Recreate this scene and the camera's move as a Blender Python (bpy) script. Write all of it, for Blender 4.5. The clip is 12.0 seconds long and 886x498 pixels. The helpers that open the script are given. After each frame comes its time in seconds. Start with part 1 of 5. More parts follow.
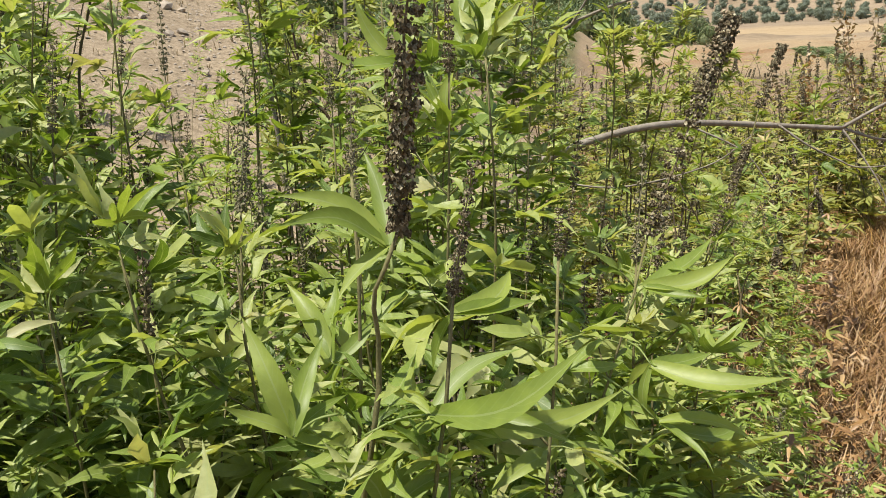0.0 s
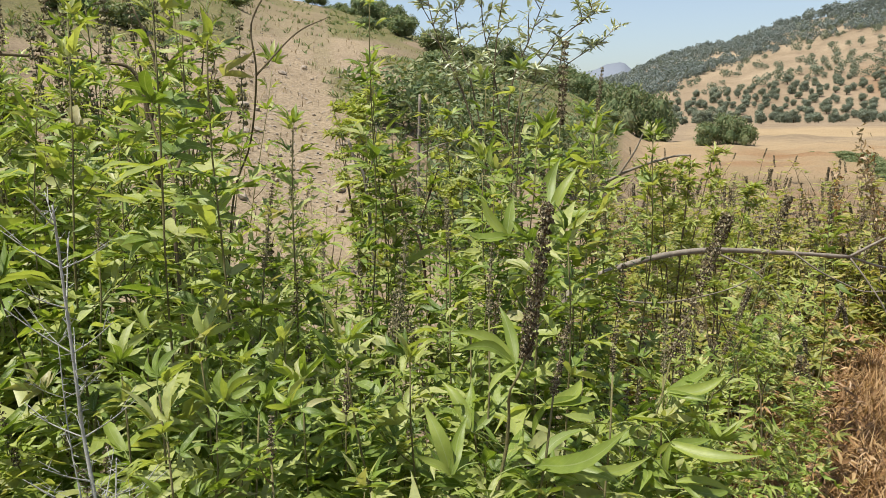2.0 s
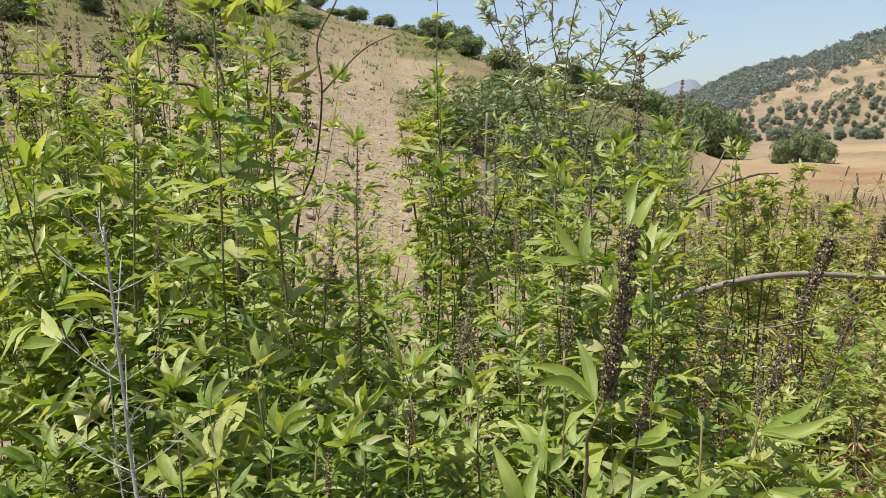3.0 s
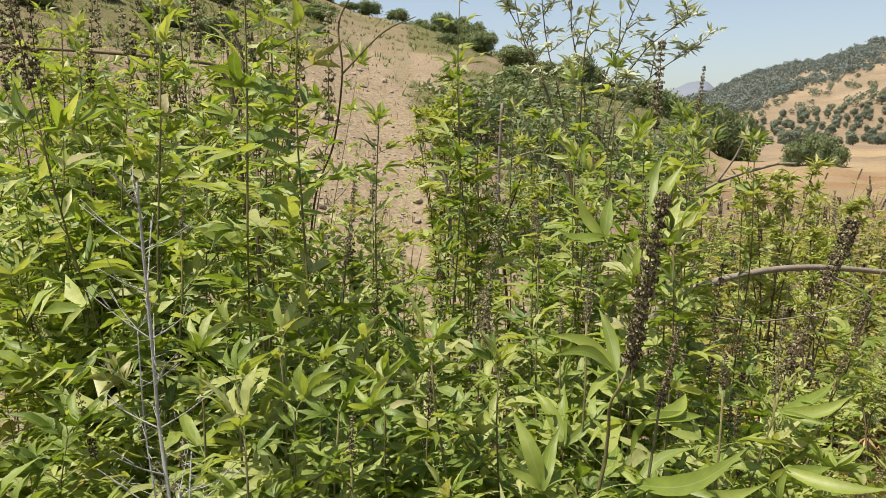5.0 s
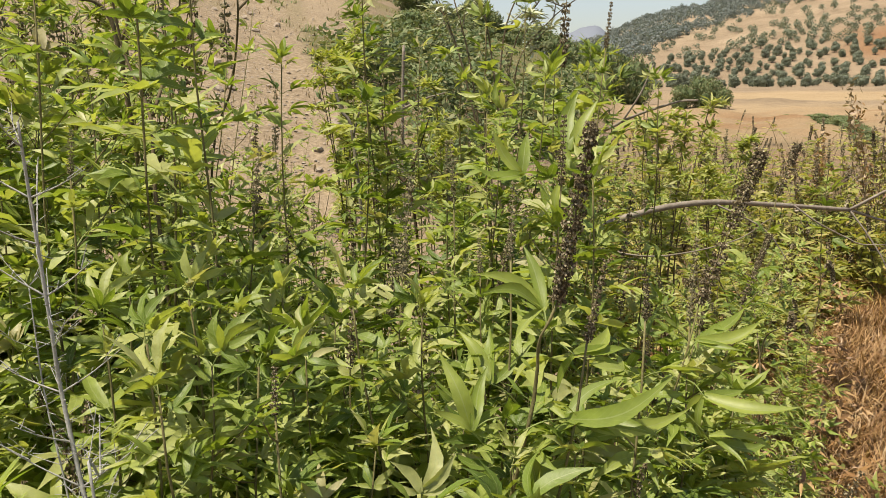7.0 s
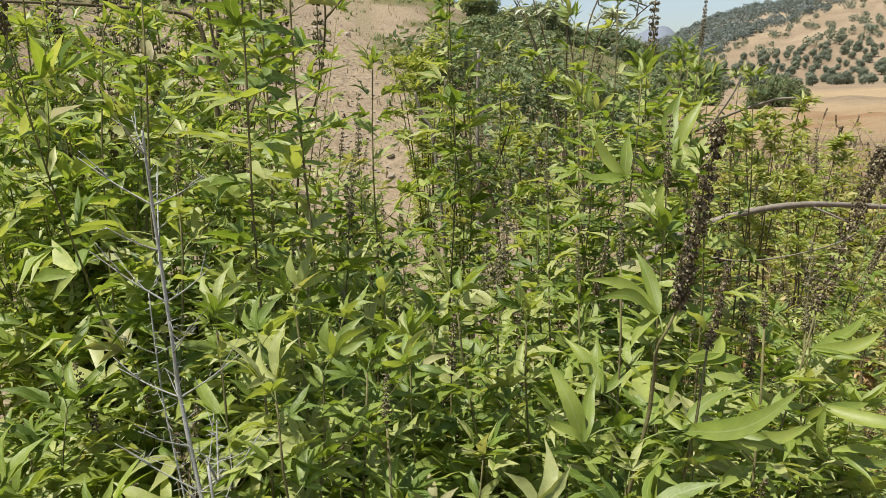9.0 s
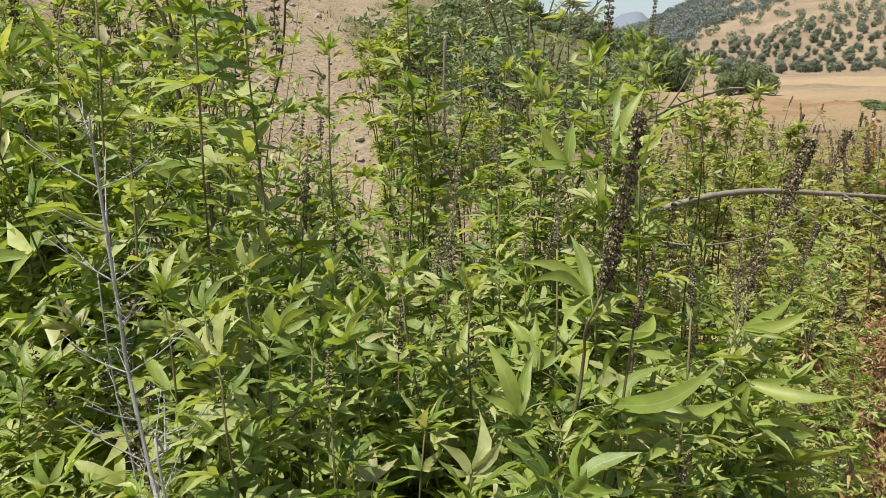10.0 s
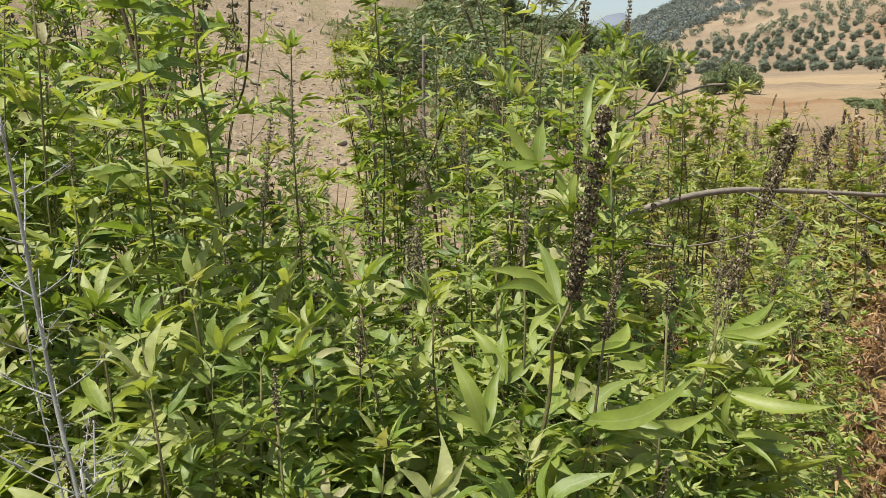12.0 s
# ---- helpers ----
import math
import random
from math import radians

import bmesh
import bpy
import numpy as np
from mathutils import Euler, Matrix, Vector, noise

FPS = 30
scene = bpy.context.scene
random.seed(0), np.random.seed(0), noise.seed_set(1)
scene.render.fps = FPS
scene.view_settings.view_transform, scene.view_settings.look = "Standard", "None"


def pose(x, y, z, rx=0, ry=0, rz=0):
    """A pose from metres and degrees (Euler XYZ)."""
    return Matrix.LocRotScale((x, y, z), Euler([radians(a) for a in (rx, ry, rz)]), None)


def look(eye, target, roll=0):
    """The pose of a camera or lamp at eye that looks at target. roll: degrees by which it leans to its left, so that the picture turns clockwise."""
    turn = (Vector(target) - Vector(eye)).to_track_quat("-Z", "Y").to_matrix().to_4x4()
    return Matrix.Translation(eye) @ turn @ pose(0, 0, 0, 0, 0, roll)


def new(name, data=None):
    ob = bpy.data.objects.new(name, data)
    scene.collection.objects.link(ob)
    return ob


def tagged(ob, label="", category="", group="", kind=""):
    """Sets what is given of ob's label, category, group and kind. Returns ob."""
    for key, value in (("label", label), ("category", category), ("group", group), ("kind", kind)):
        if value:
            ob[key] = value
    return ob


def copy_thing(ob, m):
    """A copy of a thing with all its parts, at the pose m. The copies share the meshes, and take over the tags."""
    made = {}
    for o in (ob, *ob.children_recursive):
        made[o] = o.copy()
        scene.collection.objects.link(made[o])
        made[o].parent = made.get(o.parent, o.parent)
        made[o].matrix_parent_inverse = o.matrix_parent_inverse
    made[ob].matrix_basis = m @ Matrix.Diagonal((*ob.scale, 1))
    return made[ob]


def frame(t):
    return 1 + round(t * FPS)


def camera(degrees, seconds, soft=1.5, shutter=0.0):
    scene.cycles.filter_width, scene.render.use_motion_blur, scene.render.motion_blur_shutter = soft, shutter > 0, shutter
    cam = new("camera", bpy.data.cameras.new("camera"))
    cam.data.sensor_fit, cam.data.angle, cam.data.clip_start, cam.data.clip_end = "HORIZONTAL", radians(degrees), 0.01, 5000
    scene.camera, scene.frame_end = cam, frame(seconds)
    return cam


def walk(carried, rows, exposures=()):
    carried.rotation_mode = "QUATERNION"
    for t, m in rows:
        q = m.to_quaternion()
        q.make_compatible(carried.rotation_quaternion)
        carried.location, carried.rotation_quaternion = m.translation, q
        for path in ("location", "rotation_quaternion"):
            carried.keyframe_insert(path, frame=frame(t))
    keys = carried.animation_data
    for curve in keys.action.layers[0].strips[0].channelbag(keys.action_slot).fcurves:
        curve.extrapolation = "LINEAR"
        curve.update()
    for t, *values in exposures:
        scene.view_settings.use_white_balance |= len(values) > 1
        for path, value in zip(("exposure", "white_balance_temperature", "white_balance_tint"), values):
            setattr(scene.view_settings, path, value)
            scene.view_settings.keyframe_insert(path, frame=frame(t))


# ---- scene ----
cam = camera(60.0, 12.0, soft=0.72)
PATH = [
    (0, (0.098, 0.034, 1.538), (-0.141, 1.941, 0.983), -2.6),
    (0.5, (0.093, -0.064, 1.546), (-0.261, 1.83, 1.011), -0.5),
    (1, (0.085, -0.3, 1.667), (-0.332, 1.603, 1.213), 0.3),
    (1.5, (0.065, -0.44, 1.728), (-0.283, 1.493, 1.351), -0.5),
    (2, (0.053, -0.498, 1.745), (-0.285, 1.444, 1.407), -1.0),
    (2.5, (0.069, -0.453, 1.749), (-0.275, 1.497, 1.463), -2.0),
    (3, (0.027, -0.405, 1.739), (-0.478, 1.509, 1.453), -1.4),
    (5, (0.002, -0.425, 1.697), (-0.521, 1.482, 1.402), -0.2),
    (5.5, (-0.001, -0.474, 1.688), (-0.403, 1.462, 1.391), 2.6),
    (6, (0.022, -0.459, 1.71), (-0.148, 1.513, 1.424), 1.1),
    (6.5, (-0.012, -0.391, 1.683), (-0.194, 1.567, 1.315), -0.9),
    (7, (-0.037, -0.388, 1.676), (-0.308, 1.546, 1.247), -0.8),
    (9, (-0.104, -0.376, 1.672), (-0.544, 1.531, 1.261), -2.1),
    (9.5, (-0.091, -0.415, 1.667), (-0.511, 1.486, 1.209), -2.2),
    (10, (-0.047, -0.415, 1.68), (-0.418, 1.497, 1.226), -1.4),
    (10.5, (-0.045, -0.389, 1.68), (-0.402, 1.526, 1.229), -0.5),
    (11, (-0.035, -0.397, 1.694), (-0.39, 1.52, 1.249), -0.9),
    (11.5, (-0.014, -0.386, 1.691), (-0.356, 1.536, 1.259), -1.9),
    (12, (-0.017, -0.33, 1.667), (-0.359, 1.589, 1.219), -2.0),
]
EXPOSURE = 0.72      # the picture warms a little half-way
walk(cam, [(t, look(eye, target, roll)) for t, eye, target, roll in PATH],
     [(t, EXPOSURE + more, kelvin, tint) for t, more, kelvin, tint in ((0, 0.12, 6500, 10), (0.6, 0, 6500, 10), (3.2, 0, 6500, 10), (5.0, 0, 6900, 11), (6.0, 0, 6950, 11), (7.2, 0, 7250, 13), (9.0, -0.04, 6550, 10), (12, -0.04, 6550, 10))])

# ---- light ----
SUN_AZ, SUN_EL = -125.0, 69.0      # degrees right of straight ahead (+y), degrees up
world = bpy.data.worlds.new("sky_world")
scene.world = world
world.use_nodes = True
wn = world.node_tree.nodes
sky = wn.new("ShaderNodeTexSky")
sky.sky_type = 'NISHITA'
sky.sun_disc = False
sky.sun_elevation = radians(SUN_EL)
sky.sun_rotation = radians(SUN_AZ)
sky.air_density, sky.dust_density, sky.ozone_density = 1.0, 1.3, 2.2
pale = wn.new("ShaderNodeHueSaturation")      # thin summer haze
pale.inputs["Saturation"].default_value = 0.82
world.node_tree.links.new(sky.outputs[0], pale.inputs["Color"])
world.node_tree.links.new(pale.outputs[0], wn["Background"].inputs[0])
wn["Background"].inputs[1].default_value = 0.094
sun_data = bpy.data.lights.new("sun", 'SUN')
sun_data.energy, sun_data.angle, sun_data.color = 4.5, radians(0.55), (1.0, 0.95, 0.86)
sun = new("sun", sun_data)
sun_from = Vector((math.sin(radians(SUN_AZ)) * math.cos(radians(SUN_EL)), math.cos(radians(SUN_AZ)) * math.cos(radians(SUN_EL)), math.sin(radians(SUN_EL))))
sun.matrix_world = look(sun_from * 30, (0, 0, 0))


# ---- materials ----
def material(name):
    m = bpy.data.materials.new(name)
    m.use_nodes = True
    nt = m.node_tree
    return m, nt, nt.nodes["Principled BSDF"]


def ramp(nt, stops, fac=None, mode='LINEAR'):
    r = nt.nodes.new("ShaderNodeValToRGB")
    el = r.color_ramp.elements
    r.color_ramp.interpolation = mode
    el[0].position, el[0].color = stops[0][0], (*stops[0][1], 1)
    el[1].position, el[1].color = stops[-1][0], (*stops[-1][1], 1)
    for p, c in stops[1:-1]:
        e = el.new(p)
        e.color = (*c, 1)
    if fac is not None:
        nt.links.new(fac, r.inputs[0])
    return r.outputs[0]


def noise_tex(nt, scale, detail=4, rough=0.6, coord="Object", distortion=0.0):
    tc = nt.nodes.new("ShaderNodeTexCoord")
    n = nt.nodes.new("ShaderNodeTexNoise")
    n.inputs["Scale"].default_value, n.inputs["Detail"].default_value, n.inputs["Roughness"].default_value = scale, detail, rough
    n.inputs["Distortion"].default_value = distortion
    nt.links.new(tc.outputs[coord], n.inputs["Vector"])
    return n.outputs[0]


def math_node(nt, op, a, b=0.0, c=None):
    n = nt.nodes.new("ShaderNodeMath")
    n.operation = op
    for k, v in enumerate((a, b) if c is None else (a, b, c)):
        if isinstance(v, (int, float)):
            n.inputs[k].default_value = v
        else:
            nt.links.new(v, n.inputs[k])
    return n.outputs[0]


def mix_color(nt, fac, a, b, mode='MIX'):
    n = nt.nodes.new("ShaderNodeMix")
    n.data_type, n.blend_type = 'RGBA', mode
    for k, v in ((0, fac), (6, a), (7, b)):
        if isinstance(v, (int, float)):
            n.inputs[k].default_value = v
        elif isinstance(v, tuple):
            n.inputs[k].default_value = (*v, 1)
        else:
            nt.links.new(v, n.inputs[k])
    return n.outputs[2]


def bump(nt, height, bsdf, strength=0.4, distance=0.002):
    b = nt.nodes.new("ShaderNodeBump")
    b.inputs["Strength"].default_value, b.inputs["Distance"].default_value = strength, distance
    nt.links.new(height, b.inputs["Height"])
    nt.links.new(b.outputs[0], bsdf.inputs["Normal"])


def leaf_material(name, stops, vein, through_light, per_island=False, rough=0.47, veins=True, gloss=0.5, grain=45):
    """Thin leaf: one tone a leaf, mottled, with a pale midrib and side veins along its own map, letting some light through."""
    m, nt, b = material(name)
    if per_island:
        g = nt.nodes.new("ShaderNodeNewGeometry")
        rnd = g.outputs["Random Per Island"]
    else:
        g = nt.nodes.new("ShaderNodeObjectInfo")
        rnd = g.outputs["Random"]
    col = ramp(nt, stops, rnd)
    mott = noise_tex(nt, grain, 4)
    dark = ramp(nt, [(0.3, (0.82, 0.84, 0.8)), (0.7, (1.12, 1.1, 1.08))], mott)
    col = mix_color(nt, 1.0, col, dark, 'MULTIPLY')
    spots = ramp(nt, [(0.70, (0, 0, 0)), (0.76, (1, 1, 1))], noise_tex(nt, grain * 2.2, 2))
    col = mix_color(nt, math_node(nt, 'MULTIPLY', spots, 0.25), col, (0.20, 0.16, 0.05))
    if veins:
        uv = nt.nodes.new("ShaderNodeUVMap")
        uv.uv_map = "leaf"
        sep = nt.nodes.new("ShaderNodeSeparateXYZ")
        nt.links.new(uv.outputs[0], sep.inputs[0])
        off = math_node(nt, 'ABSOLUTE', math_node(nt, 'SUBTRACT', sep.outputs[0], 0.5))
        rib = math_node(nt, 'LESS_THAN', off, 0.035)
        side = math_node(nt, 'SINE', math_node(nt, 'MULTIPLY', math_node(nt, 'SUBTRACT', sep.outputs[1], math_node(nt, 'MULTIPLY', off, 0.35)), 75.0))
        side = math_node(nt, 'MULTIPLY', math_node(nt, 'GREATER_THAN', side, 0.86), 0.16)
        mask = math_node(nt, 'MAXIMUM', math_node(nt, 'MULTIPLY', rib, 0.45), math_node(nt, 'MULTIPLY', side, 0.6))
        col = mix_color(nt, mask, col, vein)
        bump(nt, math_node(nt, 'SUBTRACT', mott, mask), b, 0.35, 0.0012 if per_island else 0.006)
    else:
        bump(nt, mott, b, 0.5, 0.0012)
    nt.links.new(col, b.inputs["Base Color"])
    b.inputs["Roughness"].default_value = rough
    b.inputs["Specular IOR Level"].default_value = gloss
    tr = nt.nodes.new("ShaderNodeBsdfTranslucent")
    warm = mix_color(nt, 1.0, col, (1.15, 1.14, 0.5), 'MULTIPLY')
    nt.links.new(warm, tr.inputs["Color"])
    mx = nt.nodes.new("ShaderNodeMixShader")
    mx.inputs[0].default_value = through_light
    nt.links.new(b.outputs[0], mx.inputs[1])
    nt.links.new(tr.outputs[0], mx.inputs[2])
    nt.links.new(mx.outputs[0], nt.nodes["Material Output"].inputs["Surface"])
    return m


def rough_material(name, stops, scale, rough=0.85, coord="Object", strength=0.6, distance=0.004, fine=8.0, per_island=False):
    """Bark, soil, stone: two scales of noise between given tones, with relief."""
    m, nt, b = material(name)
    big = noise_tex(nt, scale, 6, 0.65, coord)
    small = noise_tex(nt, scale * fine, 6, 0.7, coord)
    f = math_node(nt, 'ADD', math_node(nt, 'MULTIPLY', big, 0.6), math_node(nt, 'MULTIPLY', small, 0.4))
    if per_island:
        g = nt.nodes.new("ShaderNodeNewGeometry")
        f = math_node(nt, 'ADD', math_node(nt, 'MULTIPLY', f, 0.55), math_node(nt, 'MULTIPLY', g.outputs["Random Per Island"], 0.45))
    nt.links.new(ramp(nt, stops, f), b.inputs["Base Color"])
    b.inputs["Roughness"].default_value = rough
    b.inputs["Specular IOR Level"].default_value = 0.12
    bump(nt, f, b, strength, distance)
    return m


GREENS = [(0.0, (0.115, 0.185, 0.030)), (0.22, (0.203, 0.290, 0.048)), (0.55, (0.305, 0.380, 0.080)), (0.82, (0.44, 0.485, 0.158)), (0.975, (0.45, 0.47, 0.20)), (1.0, (0.40, 0.36, 0.18))]
FIELD_GREENS = [(0.0, (0.192, 0.218, 0.055)), (0.4, (0.282, 0.305, 0.075)), (0.75, (0.373, 0.362, 0.105)), (1.0, (0.475, 0.380, 0.160))]
M_LEAF = leaf_material("chaste_leaf", [(p, tuple(0.9 * v for v in c)) for p, c in GREENS], (0.36, 0.42, 0.17), 0.45, grain=5)
M_LEAF_STUFF = leaf_material("chaste_foliage", GREENS, (0.36, 0.42, 0.17), 0.45, per_island=True)
M_FIELD = leaf_material("field_leaf", FIELD_GREENS, (0.3, 0.32, 0.13), 0.45, per_island=True, veins=False)
M_WILLOW = leaf_material("grey_green_leaf", [(0.0, (0.32, 0.37, 0.22)), (0.6, (0.44, 0.48, 0.33)), (1.0, (0.56, 0.58, 0.45))], (0.4, 0.43, 0.3), 0.22, per_island=True)
M_BIG_LEAF = leaf_material("broad_chaste_leaf", [(0.0, (0.15, 0.215, 0.032)), (0.5, (0.22, 0.29, 0.048)), (1.0, (0.31, 0.37, 0.075))], (0.32, 0.38, 0.16), 0.45, per_island=True, grain=30)
M_FRESH = leaf_material("fresh_leaf", [(0.0, (0.20, 0.26, 0.05)), (0.5, (0.33, 0.38, 0.085)), (0.85, (0.43, 0.44, 0.14)), (1.0, (0.46, 0.45, 0.2))], (0.4, 0.42, 0.18), 0.45, per_island=True)
M_BUSH = leaf_material("dark_bush_leaf", [(0.0, (0.109, 0.155, 0.076)), (0.5, (0.170, 0.216, 0.108)), (0.85, (0.230, 0.255, 0.138)), (1.0, (0.299, 0.276, 0.167))], (0.1, 0.12, 0.05), 0.25, per_island=True, veins=False, rough=0.8, gloss=0.1)
# olive grey-green, its colour lightened for the haze over the slope
M_OLIVE = leaf_material("hazed_olive_leaf", [(0.0, (0.143, 0.172, 0.127)), (0.5, (0.189, 0.214, 0.163)), (1.0, (0.240, 0.265, 0.208))], (0.1, 0.12, 0.05), 0.2, per_island=True, veins=False, rough=0.8, gloss=0.1)
# blue-grey haze of the distance is painted into this leaf colour
M_WOODS = leaf_material("hazed_wood_leaf", [(0.0, (0.144, 0.177, 0.179)), (0.5, (0.181, 0.212, 0.216)), (1.0, (0.231, 0.256, 0.257))], (0.1, 0.12, 0.05), 0.25, per_island=True, veins=False, rough=0.8, gloss=0.1)
M_STEM = rough_material("green_brown_stem", [(0.25, (0.08, 0.066, 0.032)), (0.5, (0.155, 0.14, 0.062)), (0.75, (0.24, 0.235, 0.105))], 30)
M_BARK = rough_material("grey_bark", [(0.25, (0.10, 0.085, 0.065)), (0.5, (0.22, 0.19, 0.15)), (0.75, (0.34, 0.31, 0.26))], 35)
M_BROWN = rough_material("brown_twig", [(0.25, (0.035, 0.024, 0.014)), (0.55, (0.075, 0.052, 0.030)), (0.8, (0.14, 0.10, 0.06))], 35)
M_TWIG = rough_material("dry_twig", [(0.25, (0.07, 0.054, 0.030)), (0.55, (0.14, 0.112, 0.065)), (0.8, (0.24, 0.20, 0.125))], 35)
M_SPIKE = rough_material("dried_calyx", [(0.2, (0.052, 0.040, 0.022)), (0.42, (0.095, 0.074, 0.042)), (0.58, (0.17, 0.14, 0.082)), (0.75, (0.42, 0.375, 0.25))], 60, per_island=True)
M_GREENSPIKE = rough_material("green_calyx", [(0.2, (0.09, 0.083, 0.047)), (0.5, (0.175, 0.158, 0.088)), (0.9, (0.36, 0.32, 0.20))], 60, per_island=True)
M_WHITE = rough_material("white_stalk", [(0.25, (0.24, 0.24, 0.21)), (0.5, (0.36, 0.36, 0.33)), (0.8, (0.48, 0.48, 0.45))], 40, rough=0.7)
M_STRAW = leaf_material("dry_straw", [(0.0, (0.33, 0.155, 0.036)), (0.5, (0.55, 0.305, 0.075)), (1.0, (0.70, 0.455, 0.16))], (0.5, 0.4, 0.2), 0.25, per_island=True, veins=False)
M_RUST = leaf_material("rusty_weed", [(0.0, (0.165, 0.085, 0.034)), (0.5, (0.28, 0.160, 0.064)), (1.0, (0.41, 0.275, 0.13))], (0.5, 0.4, 0.2), 0.2, per_island=True, veins=False)
M_WEED = leaf_material("dun_weed", [(0.0, (0.15, 0.10, 0.055)), (0.5, (0.25, 0.185, 0.11)), (1.0, (0.36, 0.29, 0.19))], (0.5, 0.4, 0.2), 0.25, per_island=True, veins=False)
M_STONE = rough_material("pale_stone", [(0.25, (0.22, 0.18, 0.135)), (0.5, (0.31, 0.26, 0.20)), (0.8, (0.42, 0.37, 0.30))], 9)


def ground_material():
    """Dry grass, soil and scree, by noise in the place itself and by three masks stored with the sheet."""
    m, nt, b = material("dry_ground")
    att = nt.nodes.new("ShaderNodeVertexColor")
    att.layer_name = "cover"
    sep = nt.nodes.new("ShaderNodeSeparateColor")
    nt.links.new(att.outputs[0], sep.inputs[0])
    big = noise_tex(nt, 0.12, 8, 0.65)
    mid = noise_tex(nt, 1.3, 8, 0.7)
    fine = noise_tex(nt, 14, 8, 0.75)
    straw = ramp(nt, [(0.30, (0.14, 0.098, 0.058)), (0.45, (0.205, 0.156, 0.102)), (0.60, (0.27, 0.21, 0.14)), (0.8, (0.33, 0.268, 0.19))], math_node(nt, 'ADD', math_node(nt, 'MULTIPLY', big, 0.55), math_node(nt, 'MULTIPLY', mid, 0.45)))
    scree = ramp(nt, [(0.3, (0.20, 0.145, 0.09)), (0.48, (0.265, 0.208, 0.138)), (0.62, (0.35, 0.278, 0.186)), (0.8, (0.42, 0.36, 0.265))], math_node(nt, 'ADD', math_node(nt, 'MULTIPLY', mid, 0.5), math_node(nt, 'MULTIPLY', fine, 0.5)))
    soil = ramp(nt, [(0.25, (0.10, 0.050, 0.025)), (0.5, (0.20, 0.105, 0.05)), (0.8, (0.34, 0.20, 0.10))], math_node(nt, 'ADD', math_node(nt, 'MULTIPLY', mid, 0.5), math_node(nt, 'MULTIPLY', fine, 0.5)))
    scrub = ramp(nt, [(0.3, (0.085, 0.09, 0.04)), (0.55, (0.16, 0.145, 0.065)), (0.8, (0.28, 0.22, 0.11))], math_node(nt, 'ADD', math_node(nt, 'MULTIPLY', mid, 0.5), math_node(nt, 'MULTIPLY', fine, 0.5)))

    def soft(v):
        lumpy = math_node(nt, 'ADD', math_node(nt, 'MULTIPLY', v, 1.6), math_node(nt, 'MULTIPLY', math_node(nt, 'SUBTRACT', mid, 0.55), 1.4))
        return math_node(nt, 'MINIMUM', math_node(nt, 'MAXIMUM', lumpy, 0.0), 1.0)

    gold = ramp(nt, [(0.3, (0.25, 0.178, 0.098)), (0.55, (0.33, 0.248, 0.145)), (0.8, (0.39, 0.305, 0.19))], math_node(nt, 'ADD', math_node(nt, 'MULTIPLY', big, 0.5), math_node(nt, 'MULTIPLY', mid, 0.5)))
    c = mix_color(nt, soft(att.outputs[1]), straw, gold)
    c = mix_color(nt, soft(sep.outputs[0]), c, scree)
    c = mix_color(nt, soft(sep.outputs[1]), c, soil)
    c = mix_color(nt, soft(sep.outputs[2]), c, scrub)
    shade = ramp(nt, [(0.3, (0.75, 0.74, 0.72)), (0.6, (1.08, 1.08, 1.08))], fine)
    c = mix_color(nt, 1.0, c, shade, 'MULTIPLY')
    nt.links.new(c, b.inputs["Base Color"])
    b.inputs["Roughness"].default_value = 0.95
    b.inputs["Specular IOR Level"].default_value = 0.1
    bump(nt, math_node(nt, 'ADD', math_node(nt, 'MULTIPLY', mid, 0.5), fine), b, 0.8, 0.05)
    return m


M_GROUND = ground_material()
# mountain rock with the haze before it mixed into the base colour
M_HAZE = rough_material("hazed_rock", [(0.3, (0.150, 0.172, 0.205)), (0.6, (0.168, 0.19, 0.222)), (0.8, (0.185, 0.205, 0.235))], 0.004, rough=1.0, strength=0.1)


# ---- mesh helpers ----
def mesh_from(name, verts, faces, mat, uvs=None, smooth=True):
    me = bpy.data.meshes.new(name)
    me.from_pydata(verts, [], faces)
    if uvs is not None:
        lay = me.uv_layers.new(name="leaf")
        idx = np.empty(len(me.loops), dtype=np.int32)
        me.loops.foreach_get("vertex_index", idx)
        lay.data.foreach_set("uv", np.asarray(uvs, dtype=np.float32)[idx].ravel())
    if smooth:
        me.polygons.foreach_set("use_smooth", [True] * len(me.polygons))
    me.materials.append(mat)
    me.update()
    return me


def part(name, me, parent, m=None, label="", kind=""):
    ob = new(name, me)
    ob.parent = parent
    if m is not None:
        ob.matrix_basis = m
    return tagged(ob, label, kind=kind)


def smooth01(a, lo, hi):
    t = min(1.0, max(0.0, (a - lo) / (hi - lo)))
    return t * t * (3 - 2 * t)


def bowed(points, n=6):
    """A smooth line through the points (Catmull-Rom)."""
    p = [Vector(q) for q in points]
    if len(p) == 2:
        return [p[0].lerp(p[1], k / n) for k in range(n + 1)]
    p = [2 * p[0] - p[1]] + p + [2 * p[-1] - p[-2]]
    out = []
    for i in range(1, len(p) - 2):
        a, b, c, d = p[i - 1:i + 3]
        for k in range(n):
            t = k / n
            out.append(0.5 * ((2 * b) + (c - a) * t + (2 * a - 5 * b + 4 * c - d) * t * t + (3 * b - a - 3 * c + d) * t ** 3))
    out.append(p[-2])
    return out


